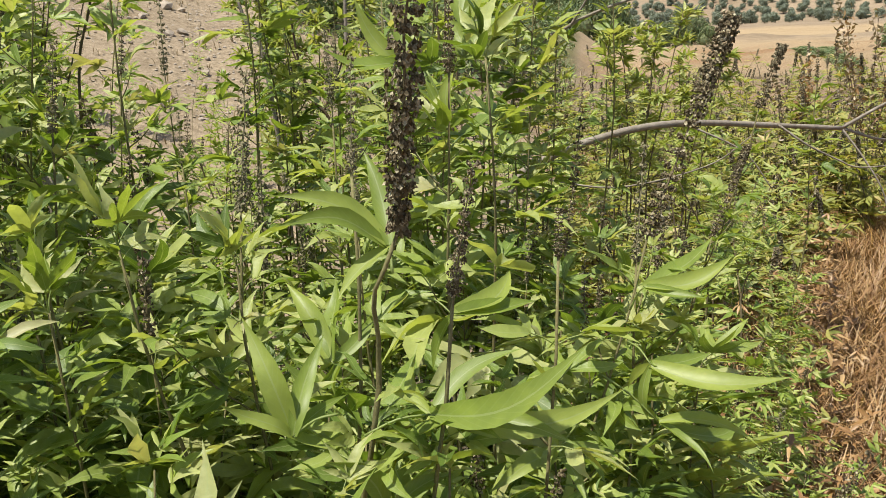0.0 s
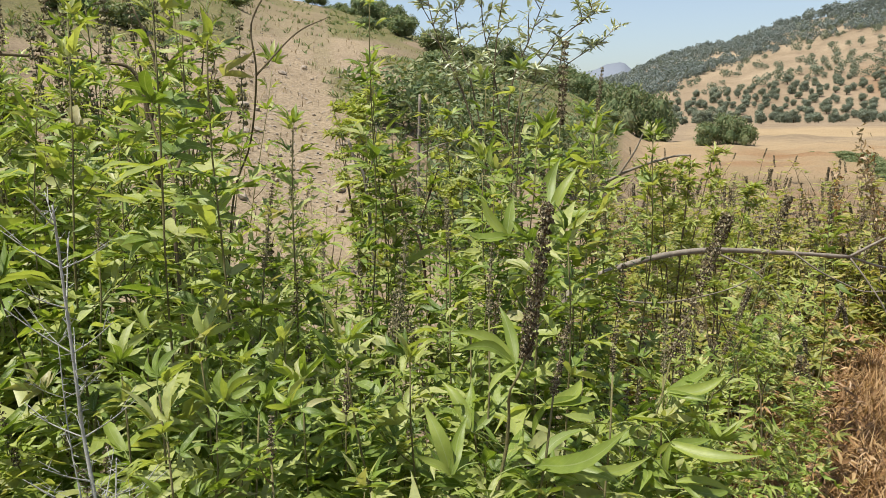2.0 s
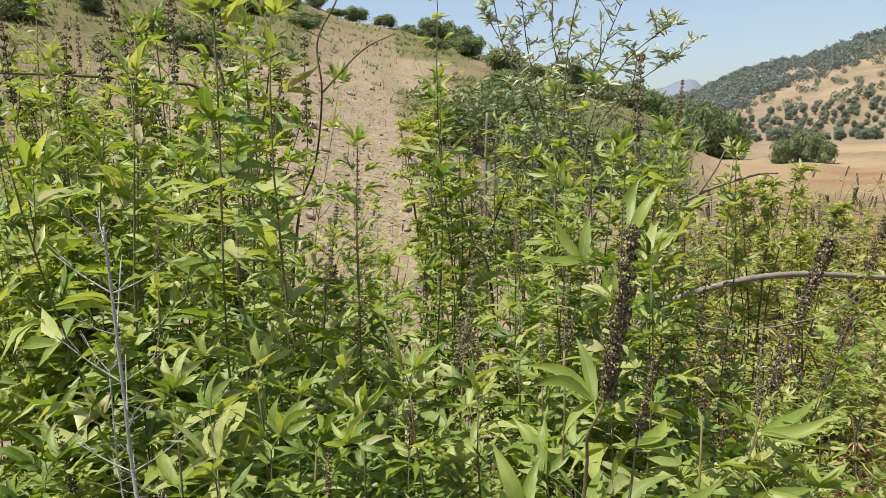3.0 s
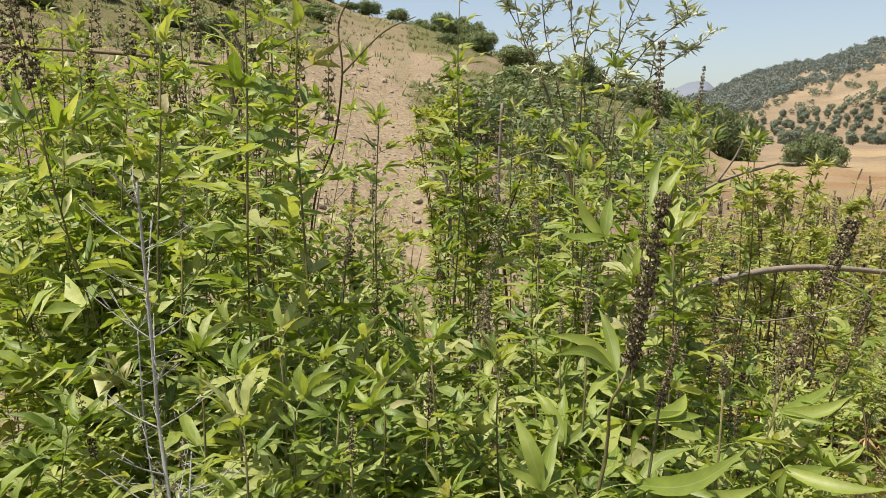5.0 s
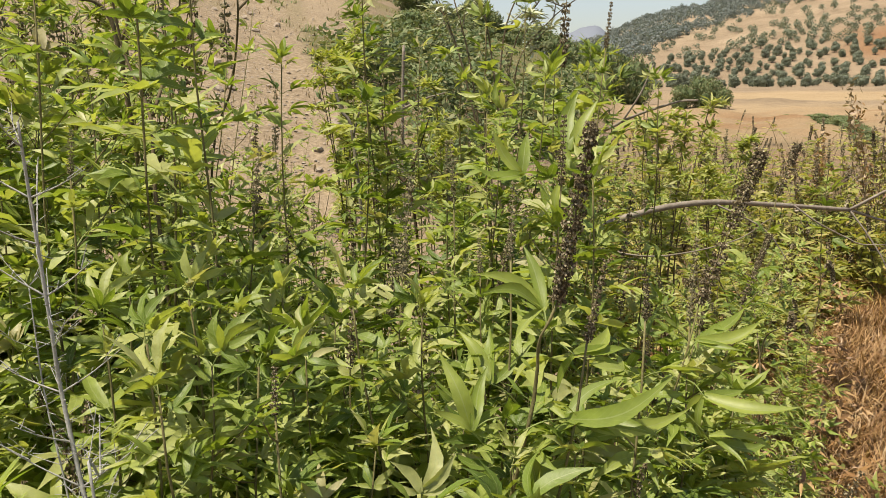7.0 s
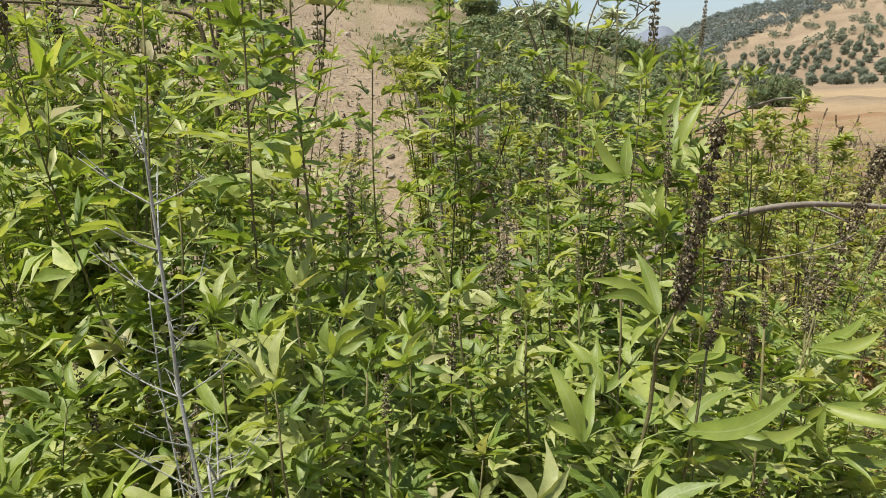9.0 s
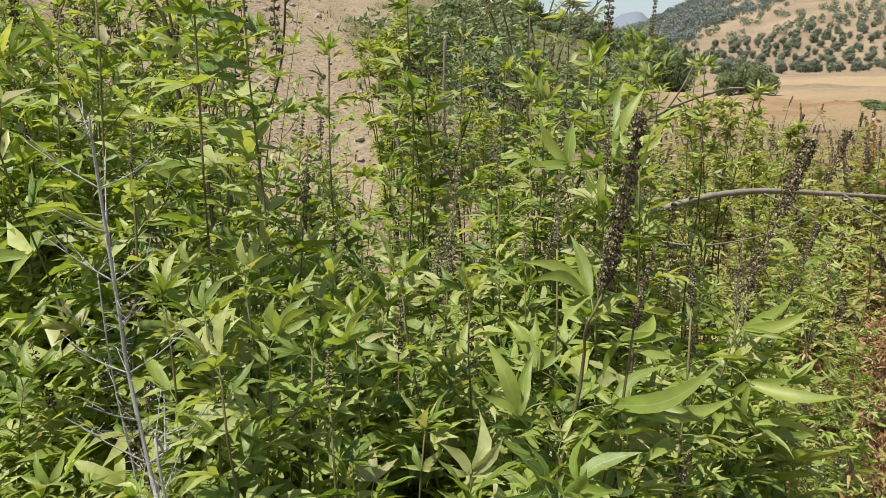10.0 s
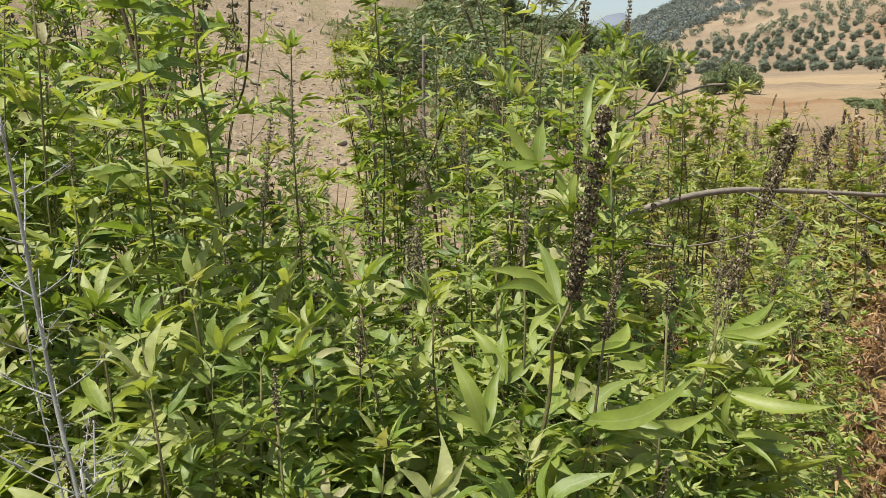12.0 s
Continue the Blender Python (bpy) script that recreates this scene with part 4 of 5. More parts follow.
spiked((0.116, 1.900, 1.760), (0.130, 1.920, 1.890), (0.05, 1.9, 0), rng, 3, 0.5, 0.10)
upper = spiked((-0.014, 1.079, 1.480), (-0.011, 1.089, 1.610), (-0.02, 1.1, 0), rng, 1, 0.5, 0.11)
placed_leaf(upper, (-0.078, 1.119, 1.459), (-0.09, 1.124, 1.491), ((-0.149, 1.135, 1.583), (-0.081, 1.197, 1.572), (-0.19, 1.07, 1.518), (-0.16, 1.046, 1.479),), 0.22)
placed_leaf(upper, (-0.051, 1.129, 1.48), (-0.019, 1.117, 1.403), ((-0.008, 1.139, 1.491), (-0.057, 1.156, 1.465), (0.014, 1.103, 1.452),), 0.24)
placed_leaf(upper, (-0.005, 1.155, 1.555), (0.001, 1.152, 1.536), ((0.057, 1.187, 1.641), (0.021, 1.224, 1.651), (0.109, 1.124, 1.553),), 0.24)
spiked((-0.302, 1.605, 1.432), (-0.305, 1.614, 1.526), (-0.3, 1.6, 0), rng, 7, 0.5, 0.09)
spiked((-0.701, 1.691, 1.268), (-0.702, 1.709, 1.378), (-0.7, 1.7, 0), rng, 5, 0.5, 0.09)
spiked((-0.178, 1.181, 1.271), (-0.182, 1.199, 1.351), (-0.15, 1.15, 0), rng, 6, 0.5, 0.09)
spiked((-0.695, 0.926, 1.307), (-0.699, 0.949, 1.409), (-0.68, 0.9, 0), rng, 7, 0.5, 0.10)
spiked((0.123, 0.851, 1.290), (0.125, 0.866, 1.340), (0.1, 0.9, 0), rng, 4, 0.6, 0.09)
spiked((0.240, 1.097, 1.210), (0.251, 1.136, 1.365), (0.2, 1.05, 0), rng, 5, 0.5, 0.10)
spiked((-0.874, 0.861, 1.524), (-0.869, 0.871, 1.602), (-0.86, 0.9, 0), rng, 6, 0.4, 0.11)
spiked((-0.408, 0.560, 1.226), (-0.409, 0.573, 1.290), (-0.4, 0.6, 0), rng, 4, 0.5, 0.10)
spiked((-0.164, 1.833, 1.584), (-0.156, 1.834, 1.759), (-0.17, 1.85, 0), rng, 7, 0.5, 0.10)
spiked((-1.049, 1.694, 1.717), (-1.034, 1.696, 1.822), (-1.08, 1.7, 0), rng, 2, 0.5, 0.10)
spiked((1.256, 3.410, 1.254), (1.254, 3.423, 1.385), (1.2, 3.4, 0), rng, 0, 0.5, 0.09)
spiked((-0.590, 2.175, 1.737), (-0.589, 2.171, 1.826), (-0.6, 2.2, 0), rng, 6, 0.45, 0.10)
spiked((-0.283, 2.007, 1.382), (-0.285, 2.019, 1.511), (-0.3, 2.0, 0), rng, 3, 0.5, 0.09)
spiked((0.310, 1.350, 1.120), (0.318, 1.370, 1.260), (0.27, 1.3, 0), rng, 1, 0.6, 0.09)


def tall(top, base, rng, size=0.10, leaf_from=0.42, step=0.072, thick=None, **more):
    top, base = Vector(top), Vector(base)
    base.z = land(base.x, base.y) - 0.02
    mid = base.lerp(top, 0.55) + Vector((rng.uniform(-0.03, 0.03), rng.uniform(-0.03, 0.03), 0))
    return shoot([base, mid, top], rng, leaf_from, step, size * 0.9, 0.005, side=False, thick=thick or (7 if top.x < -0.8 else 2), segs=4, **more)


tall((-0.836, 1.19, 2.03), (-0.92, 1.12, 0), rng)
tall((-0.963, 0.95, 1.86), (-1.02, 0.9, 0), rng)
tall((-1.20, 1.30, 2.00), (-1.25, 1.3, 0), rng)
tall((-1.05, 1.55, 2.05), (-1.05, 1.6, 0), rng)
tall((-1.45, 1.75, 2.10), (-1.4, 1.8, 0), rng)
tall((-0.70, 1.50, 1.72), (-0.75, 1.5, 0), rng)
tall((-1.75, 1.60, 2.15), (-1.8, 1.6, 0), rng)
tall((-1.50, 1.35, 1.95), (-1.5, 1.4, 0), rng)
tall((-1.30, 2.05, 2.10), (-1.3, 2.1, 0), rng, size=0.10)
tall((-0.026, 1.899, 1.684), (-0.08, 1.93, 0), rng, size=0.11)
tall((0.109, 2.193, 1.716), (0.06, 2.22, 0), rng, size=0.105)
tall((0.316, 2.271, 1.656), (0.27, 2.3, 0), rng, size=0.09)
tall((-0.528, 2.564, 1.783), (-0.58, 2.59, 0), rng, size=0.09)
tall((-0.197, 1.596, 1.613), (-0.25, 1.63, 0), rng, size=0.11)
tall((-0.792, 2.619, 1.912), (-0.84, 2.65, 0), rng, size=0.09)
tall((0.04, 1.00, 1.50), (0.01, 1.0, 0), rng, size=0.10)
tall((0.42, 3.3, 1.66), (0.40, 3.3, 0), rng, size=0.09)
tall((-0.354, 0.793, 1.325), (-0.30, 0.90, 0), rng, size=0.115)
tall((-0.53, 0.87, 1.25), (-0.5, 0.9, 0), rng, size=0.11)
tall((-0.25, 0.86, 1.28), (-0.25, 0.86, 0), rng, size=0.115)
tall((-0.563, 1.836, 2.124), (-0.60, 1.88, 0), rng, size=0.11)
tall((-0.709, 1.057, 1.970), (-0.75, 1.10, 0), rng, size=0.12)
tall((-0.704, 0.835, 1.945), (-0.74, 0.88, 0), rng, size=0.12)
tall((-0.645, 2.153, 1.915), (-0.69, 2.19, 0), rng, size=0.1)
tall((-0.655, 0.568, 1.352), (-0.69, 0.62, 0), rng, size=0.10, leaf_from=0.66, step=0.06)
tall((-0.579, 0.545, 1.329), (-0.61, 0.60, 0), rng, size=0.10, leaf_from=0.66, step=0.06)
tall((-0.622, 0.760, 1.331), (-0.65, 0.81, 0), rng, size=0.10, leaf_from=0.66, step=0.06)
tall((-0.533, 0.735, 1.303), (-0.56, 0.79, 0), rng, size=0.10, leaf_from=0.66, step=0.06)
tall((-0.499, 0.862, 1.306), (-0.53, 0.91, 0), rng, size=0.10, leaf_from=0.66, step=0.06)
tall((-0.513, 0.447, 1.298), (-0.54, 0.50, 0), rng, size=0.10, leaf_from=0.66, step=0.06)
tall((-0.500, 0.571, 1.289), (-0.53, 0.62, 0), rng, size=0.10, leaf_from=0.66, step=0.06)
tall((-0.752, 0.807, 1.334), (-0.78, 0.86, 0), rng, size=0.10, leaf_from=0.66, step=0.06)
tall((-0.459, 0.638, 1.265), (-0.49, 0.69, 0), rng, size=0.10, leaf_from=0.66, step=0.06)
tall((-0.427, 0.761, 1.259), (-0.46, 0.81, 0), rng, size=0.10, leaf_from=0.66, step=0.06)
tall((-0.682, 0.959, 1.329), (-0.71, 1.01, 0), rng, size=0.10, leaf_from=0.66, step=0.06)
tall((-0.228, 1.948, 1.840), (-0.27, 1.98, 0), rng, size=0.1, leaf_from=0.5, thick=5)
tall((-0.107, 1.761, 1.854), (-0.15, 1.79, 0), rng, size=0.1, leaf_from=0.5, thick=5)
tall((0.080, 2.022, 1.749), (0.04, 2.05, 0), rng, size=0.105, leaf_from=0.5, thick=5)
tall((0.173, 2.170, 1.656), (0.13, 2.20, 0), rng, size=0.09, leaf_from=0.5, thick=5)
tall((-0.305, 1.950, 1.663), (-0.34, 1.98, 0), rng, size=0.09, leaf_from=0.5, thick=5)
tall((-0.050, 1.571, 1.663), (-0.09, 1.60, 0), rng, size=0.1, leaf_from=0.5, thick=5)
tall((-0.160, 1.538, 1.582), (-0.20, 1.57, 0), rng, size=0.095, leaf_from=0.5, thick=5)
tall((1.78, 3.35, 0.95), (1.90, 3.45, 0), rng, size=0.11, leaf_from=0.6)
tall((2.05, 3.70, 0.90), (2.05, 3.8, 0), rng, size=0.11, leaf_from=0.6)

# ---- the rest of the thicket, in a few makes, each many times ----
MAKES = []
for i in range(9):
    g = random.Random(500 + i)
    h = 1.25
    bend = Vector((g.uniform(-.10, .10), g.uniform(-.10, .10), 0))
    pts = [Vector((0, 0, -0.02)), bend * 0.3 + Vector((0, 0, h * 0.5)), bend + Vector((0, 0, h))]
    sp = None
    if i in (2, 4, 6):
        sp = (pts[-1], pts[-1] + Vector((g.uniform(-.02, .02), g.uniform(-.02, .02), 0.16)))
    MAKES.append([shoot(pts, g, 0.46, 0.072, 0.126, 0.0042, sp, 3 + i % 5, side=False, thick=8), False])
MID_MAKES = []
for i in range(8):
    g = random.Random(560 + i)
    h = 1.25
    bend = Vector((g.uniform(-.12, .12), g.uniform(-.12, .12), 0))
    pts = [Vector((0, 0, -0.02)), bend * 0.3 + Vector((0, 0, h * 0.5)), bend + Vector((0, 0, h))]
    sp = (pts[-1], pts[-1] + Vector((g.uniform(-.02, .02), g.uniform(-.02, .02), g.uniform(0.13, 0.24)))) if i in (0, 2, 5, 6) else None
    MID_MAKES.append([shoot(pts, g, 0.50, 0.085, 0.098, 0.0036, sp, i % 4, side=False, thick=4, bare_top=0.05), False])
FAR_MAKES = []
for i in range(6):
    g = random.Random(700 + i)
    h = 1.25
    bend = Vector((g.uniform(-.12, .12), g.uniform(-.12, .12), 0))
    pts = [Vector((0, 0, -0.02)), bend * 0.3 + Vector((0, 0, h * 0.5)), bend + Vector((0, 0, h))]
    sp = (pts[-1], pts[-1] + Vector((0, 0, g.uniform(0.12, 0.2)))) if i not in (2, 4) else None
    FAR_MAKES.append(shoot(pts, g, 0.42, 0.085, 0.085, 0.0035, sp, i, as_stuff=True, segs=2, thick=4))


def stand(x, y, height, turn, tilt):
    s = height / 1.28
    return Matrix.Translation((x, y, land(x, y))) @ Euler((tilt[0], tilt[1], turn)).to_matrix().to_4x4() @ Matrix.Diagonal((0.5 + 0.5 * s, 0.5 + 0.5 * s, s, 1))


def merged(name, makes, places, label):
    """Many shoots past counting, joined into one object."""
    co, loops, starts, uvs, mats, slots = [], [], [], [], [], []
    nv = nl = 0
    for k, m in places:
        for ob in makes[k].children:
            me = ob.data
            v = np.empty(len(me.vertices) * 3, dtype=np.float32)
            me.vertices.foreach_get("co", v)
            a = np.array(m @ ob.matrix_basis)
            co.append(v.reshape(-1, 3) @ a[:3, :3].T + a[:3, 3])
            q = np.empty(len(me.loops), dtype=np.int32)
            me.loops.foreach_get("vertex_index", q)
            loops.append(q + nv)
            s = np.empty(len(me.polygons), dtype=np.int32)
            me.polygons.foreach_get("loop_start", s)
            starts.append(s + nl)
            w = np.zeros(len(q) * 2, dtype=np.float32)
            if me.uv_layers:
                me.uv_layers[0].data.foreach_get("uv", w)
            uvs.append(w)
            mat = me.materials[0]
            if mat not in slots:
                slots.append(mat)
            mats.append(np.full(len(s), slots.index(mat), dtype=np.int32))
            nv, nl = nv + len(v) // 3, nl + len(q)
    me = bpy.data.meshes.new(name)
    starts = np.concatenate(starts)
    me.vertices.add(nv)
    me.vertices.foreach_set("co", np.concatenate(co).astype(np.float32).ravel())
    me.loops.add(nl)
    me.loops.foreach_set("vertex_index", np.concatenate(loops))
    me.polygons.add(len(starts))
    me.polygons.foreach_set("loop_start", starts)
    for mat in slots:
        me.materials.append(mat)
    me.polygons.foreach_set("material_index", np.concatenate(mats))
    me.polygons.foreach_set("use_smooth", np.ones(len(starts), dtype=bool))
    me.uv_layers.new(name="leaf").data.foreach_set("uv", np.concatenate(uvs))
    me.update(calc_edges=True)
    me.validate()
    for root in makes:
        for ob in list(root.children):
            bpy.data.objects.remove(ob)
        bpy.data.objects.remove(root)
    return tagged(new(name, me), label, "shrubs", kind="stuff")


def put(makes, k, x, y, height, turn, tilt=(0, 0)):
    proto = makes[k % len(makes)]
    m = stand(x, y, height, turn, tilt)
    if proto[1]:
        ob = copy_thing(proto[0], m)
    else:
        ob = proto[0]
        proto[1] = True
    ob.matrix_basis = m


def canopy(x, y):
    """How high the thicket stands."""
    az = math.degrees(math.atan2(x, y + 0.45))
    d = math.hypot(x, y + 0.45)
    z = 1.10 + 0.10 * smooth01(y, 0.6, 1.6)
    z += 0.50 * smooth01(-az, 27, 33) * smooth01(d, 1.75, 2.4)
    z += 0.14 * smooth01(y, 2.6, 3.4) * smooth01(-az, 0, 5) * (1 - smooth01(-az, 15, 18))
    z += 0.08 * smooth01(y, 3.0, 3.6) * smooth01(-az, -3, 2) * (1 - smooth01(-az, 15, 18))
    z += 0.02 * smooth01(-x, 0.35, 0.6) * (1 - smooth01(y, 0.9, 1.3))
    z -= 0.10 * smooth01(az, 8, 14)
    z -= 0.17 * smooth01(x, -0.20, -0.08) * (1 - smooth01(y, 0.68, 0.80))
    z -= 0.14 * smooth01(az, 3, 7) * smooth01(y, 0.5, 0.75) * (1 - smooth01(y, 1.2, 1.6))
    z -= 0.28 * smooth01(az, 1, 6) * smooth01(y, 1.2, 1.6) * (1 - smooth01(y, 3.1, 3.5))
    return z


rng = random.Random(8)
taken = []
k = tries = 0
while tries < 4000 and k < 140:
    tries += 1
    y = 0.24 + 2.46 * rng.random() ** 1.35
    x = rng.uniform(-0.42 - 0.78 * (y + 0.4), 0.07 + 0.19 * y)
    gap = 0.098 + 0.035 * y
    if any((x - a) ** 2 + (y - b) ** 2 < gap * gap for a, b in taken):
        continue
    if math.hypot(x, y) < 0.40 or (x > -0.25 and y < 0.42):
        continue
    if y > 1.35 and x > -0.45 * (y + 0.4) and rng.random() < 0.5:
        continue
    taken.append((x, y))
    put(MAKES if y < 1.25 else MID_MAKES, rng.randrange(9), x, y, canopy(x, y) * rng.uniform(0.82, 1.06), rng.uniform(0, 6.28), (rng.gauss(0, 0.17), rng.gauss(0, 0.17)))
    k += 1
for x, y, high in ((0.30, 0.85, 0.86), (0.40, 1.02, 0.92), (0.46, 1.2, 0.98), (0.36, 1.35, 1.04), (0.52, 1.5, 0.98), (0.30, 1.15, 1.0), (0.48, 0.92, 0.8)):
    put(MAKES, rng.randrange(9), x, y, high, rng.uniform(0, 6.28), (rng.gauss(0, 0.15), rng.gauss(0, 0.15)))
UNDER_MAKES = []
for i in range(6):
    g = random.Random(800 + i)
    h = 1.25
    bend = Vector((g.uniform(-.12, .12), g.uniform(-.12, .12), 0))
    pts = [Vector((0, 0, -0.02)), bend * 0.3 + Vector((0, 0, h * 0.5)), bend + Vector((0, 0, h))]
    UNDER_MAKES.append(shoot(pts, g, 0.42, 0.075, 0.105, 0.004, None, i, as_stuff=True, thick=6))
rng = random.Random(38)
k = tries = 0
under, places = [], []
while tries < 6000 and k < 104:
    tries += 1
    y = 0.35 + 1.75 * rng.random() ** 1.2
    x = rng.uniform(-0.45 - 0.80 * (y + 0.4), 0.05 + 0.17 * y)
    if any((x - a) ** 2 + (y - b) ** 2 < 0.0144 for a, b in under) or math.hypot(x, y) < 0.45:
        continue
    if (x < -0.5 and y < 1.0 or x > -0.12 and y < 0.8) and rng.random() < 0.6:
        continue
    under.append((x, y))
    places.append((rng.randrange(6), stand(x, y, canopy(x, y) * rng.uniform(0.72, 1.02), rng.uniform(0, 6.28), (rng.gauss(0, 0.15), rng.gauss(0, 0.15)))))
    k += 1
# unseen shoots added left of the view; every other one tall, to block sun
k = 0
while k < 34:
    y = rng.uniform(-0.7, 1.7)
    edge = -0.75 - 0.95 * (y + 0.45)
    x = rng.uniform(edge - 0.55, edge) if k % 2 else rng.uniform(-3.0, edge)
    if math.hypot(x, y + 0.4) < 0.9:
        continue
    places.append((rng.randrange(6), stand(x, y, rng.uniform(1.4, 2.0) if k % 2 else rng.uniform(0.95, 1.5), rng.uniform(0, 6.28), (rng.gauss(0, 0.15), rng.gauss(0, 0.15)))))
    k += 1
merged("undergrowth", UNDER_MAKES, places, "dense green chaste tree leaves deep in the thicket, with unseen shading shoots at its left")
rng = random.Random(18)
k = tries = 0
taken, places = [], []
while tries < 6000 and k < 120:
    tries += 1
    y = rng.uniform(2.6, 7.0)
    x = rng.uniform(-0.5 - 0.85 * (y + 0.4), 0.15 + 0.22 * (y + 0.4))
    gap = 0.08 + 0.085 * y
    if any((x - a) ** 2 + (y - b) ** 2 < gap * gap for a, b in taken):
        continue
    if -0.42 * (y + 0.4) < x < 0.0 and rng.random() < 0.6:
        continue
    taken.append((x, y))
    places.append((rng.randrange(6), stand(x, y, canopy(x, y) * rng.uniform(0.75, 1.08), rng.uniform(0, 6.28), (rng.gauss(0, 0.17), rng.gauss(0, 0.17)))))
    k += 1


rng = random.Random(28)
for k in range(44):
    y = 1.1 + 3.4 * rng.random()
    x = rng.uniform(0.10 + 0.22 * y, 0.22 + 0.31 * y)
    places.append((rng.randrange(6), stand(x, y, rng.uniform(0.4, 0.8) * (0.75 + 0.25 * smooth01(y, 1, 3)), rng.uniform(0, 6.28), (rng.gauss(0, 0.25), rng.gauss(0, 0.25)))))
for k in range(40):
    a, d = radians(rng.uniform(-47, -25.5)), rng.uniform(1.9, 4.0)
    x, y = d * math.sin(a), d * math.cos(a) - 0.4
    places.append((rng.randrange(6), stand(x, y, rng.uniform(1.45, 1.75) + 0.12 * d, rng.uniform(0, 6.28), (rng.gauss(0, 0.12), rng.gauss(0, 0.12)))))
merged("far_thicket", FAR_MAKES, places, "green chaste tree thicket reaching away towards the bank")


# ---- dead wood, dry stalks ----
def dead_thing(name, lines, mat, label, category, sides=7, seed=3, group=""):
    root = new(name)
    first = Vector(lines[0][0][0])
    root.location = first
    for i, (pts, r0, r1) in enumerate(lines):
        part("limb" if i == 0 else "twig", stem_mesh("limb", [([Vector(p) - first for p in pts], r0, r1)], mat, sides, 0.22, seed + i), root)
    return tagged(root, label, category, group)


dead_thing("bowed_branch", [
    ([(-0.35, 2.35, -0.05), (-0.22, 2.42, 0.55), (0.0, 2.52, 0.98), (0.085, 2.565, 1.079), (0.318, 2.623, 1.164), (0.585, 2.749, 1.187), (0.946, 2.976, 1.142), (1.249, 3.09, 1.107)], 0.0175, 0.0085),
    ([(1.249, 3.09, 1.107), (1.45, 3.12, 1.05), (1.75, 3.1, 1.06), (2.1, 3.1, 1.0)], 0.006, 0.003),
    ([(1.249, 3.09, 1.107), (1.40, 3.08, 1.20), (1.674, 3.062, 1.351), (1.95, 3.05, 1.42)], 0.0065, 0.0035),
    ([(1.249, 3.09, 1.107), (1.32, 3.04, 1.0), (1.387, 2.992, 0.869), (1.42, 2.98, 0.7)], 0.0045, 0.002),
    ([(0.99, 2.99, 1.14), (1.085, 2.96, 1.07), (1.20, 2.965, 1.01), (1.27, 2.97, 0.98), (1.38, 2.98, 0.98)], 0.0045, 0.002),
    ([(1.45, 3.12, 1.05), (1.6, 3.08, 0.93), (1.7, 3.06, 0.8)], 0.006, 0.002),
    ([(1.40, 3.08, 1.20), (1.58, 3.0, 1.19), (1.80, 2.95, 1.13)], 0.005, 0.002),
    ([(1.52, 3.07, 1.27), (1.66, 3.1, 1.26), (1.85, 3.15, 1.29)], 0.004, 0.0015),
    ([(1.60, 3.1, 1.055), (1.75, 3.05, 0.98), (1.88, 3.0, 0.86), (1.95, 3.0, 0.75)], 0.004, 0.0015),
    ([(0.62, 2.77, 1.18), (0.80, 2.72, 1.09), (0.90, 2.70, 0.96)], 0.004, 0.0015),
    ([(0.085, 2.565, 1.05), (0.35, 2.5, 1.02), (0.62, 2.45, 1.09), (0.75, 2.42, 1.19)], 0.0038, 0.0018)],
    M_BARK, "bare grey bowed branch arching over the shrubs", "branch")
dead_thing("bare_branch", [
    ([(-1.26, 2.2, 0.0), (-1.25, 2.17, 0.9), (-1.187, 2.137, 1.44), (-1.084, 2.092, 1.668), (-0.974, 1.919, 1.891), (-0.975, 1.904, 2.049), (-0.903, 1.914, 2.185), (-0.86, 1.92, 2.35)], 0.0045, 0.0022),
    ([(-0.974, 1.919, 1.891), (-0.882, 2.053, 2.032), (-0.80, 2.16, 2.095)], 0.004, 0.0015)],
    M_TWIG, "thin bare brown stem with a forked tip", "stem")
dead_thing("bare_stick", [([(-1.0, 4.6, -0.05), (-1.0, 4.62, 0.9), (-0.994, 4.623, 1.479), (-0.978, 4.633, 1.90)], 0.014, 0.009), ([(-0.99, 4.62, 1.50), (-0.85, 4.6, 1.56), (-0.7, 4.6, 1.60)], 0.008, 0.004)], M_BARK, "pale bare upright stick in the shrubs", "stick")
dead_thing("broken_stump", [([(-0.86, 1.5, -0.05), (-0.90, 1.525, 0.7), (-0.91, 1.529, 1.133), (-0.945, 1.55, 1.265)], 0.016, 0.013)], M_BARK, "grey broken stub of a shrub stem", "stem")
dead_thing("dead_branch", [
    ([(-1.42, 2.15, -0.05), (-1.44, 2.13, 1.0), (-1.47, 2.10, 1.72), (-1.506, 2.09, 1.919), (-1.602, 2.026, 1.958), (-1.821, 1.863, 1.977), (-2.1, 1.7, 1.99)], 0.010, 0.004),
    ([(-1.47, 2.10, 1.72), (-1.44, 2.12, 1.95), (-1.5, 2.1, 2.15)], 0.008, 0.003),
    ([(-1.48, 2.1, 1.8), (-1.38, 2.15, 1.98), (-1.25, 2.2, 2.06)], 0.007, 0.003)],
    M_TWIG, "dead brown branch with bare twigs", "branch")


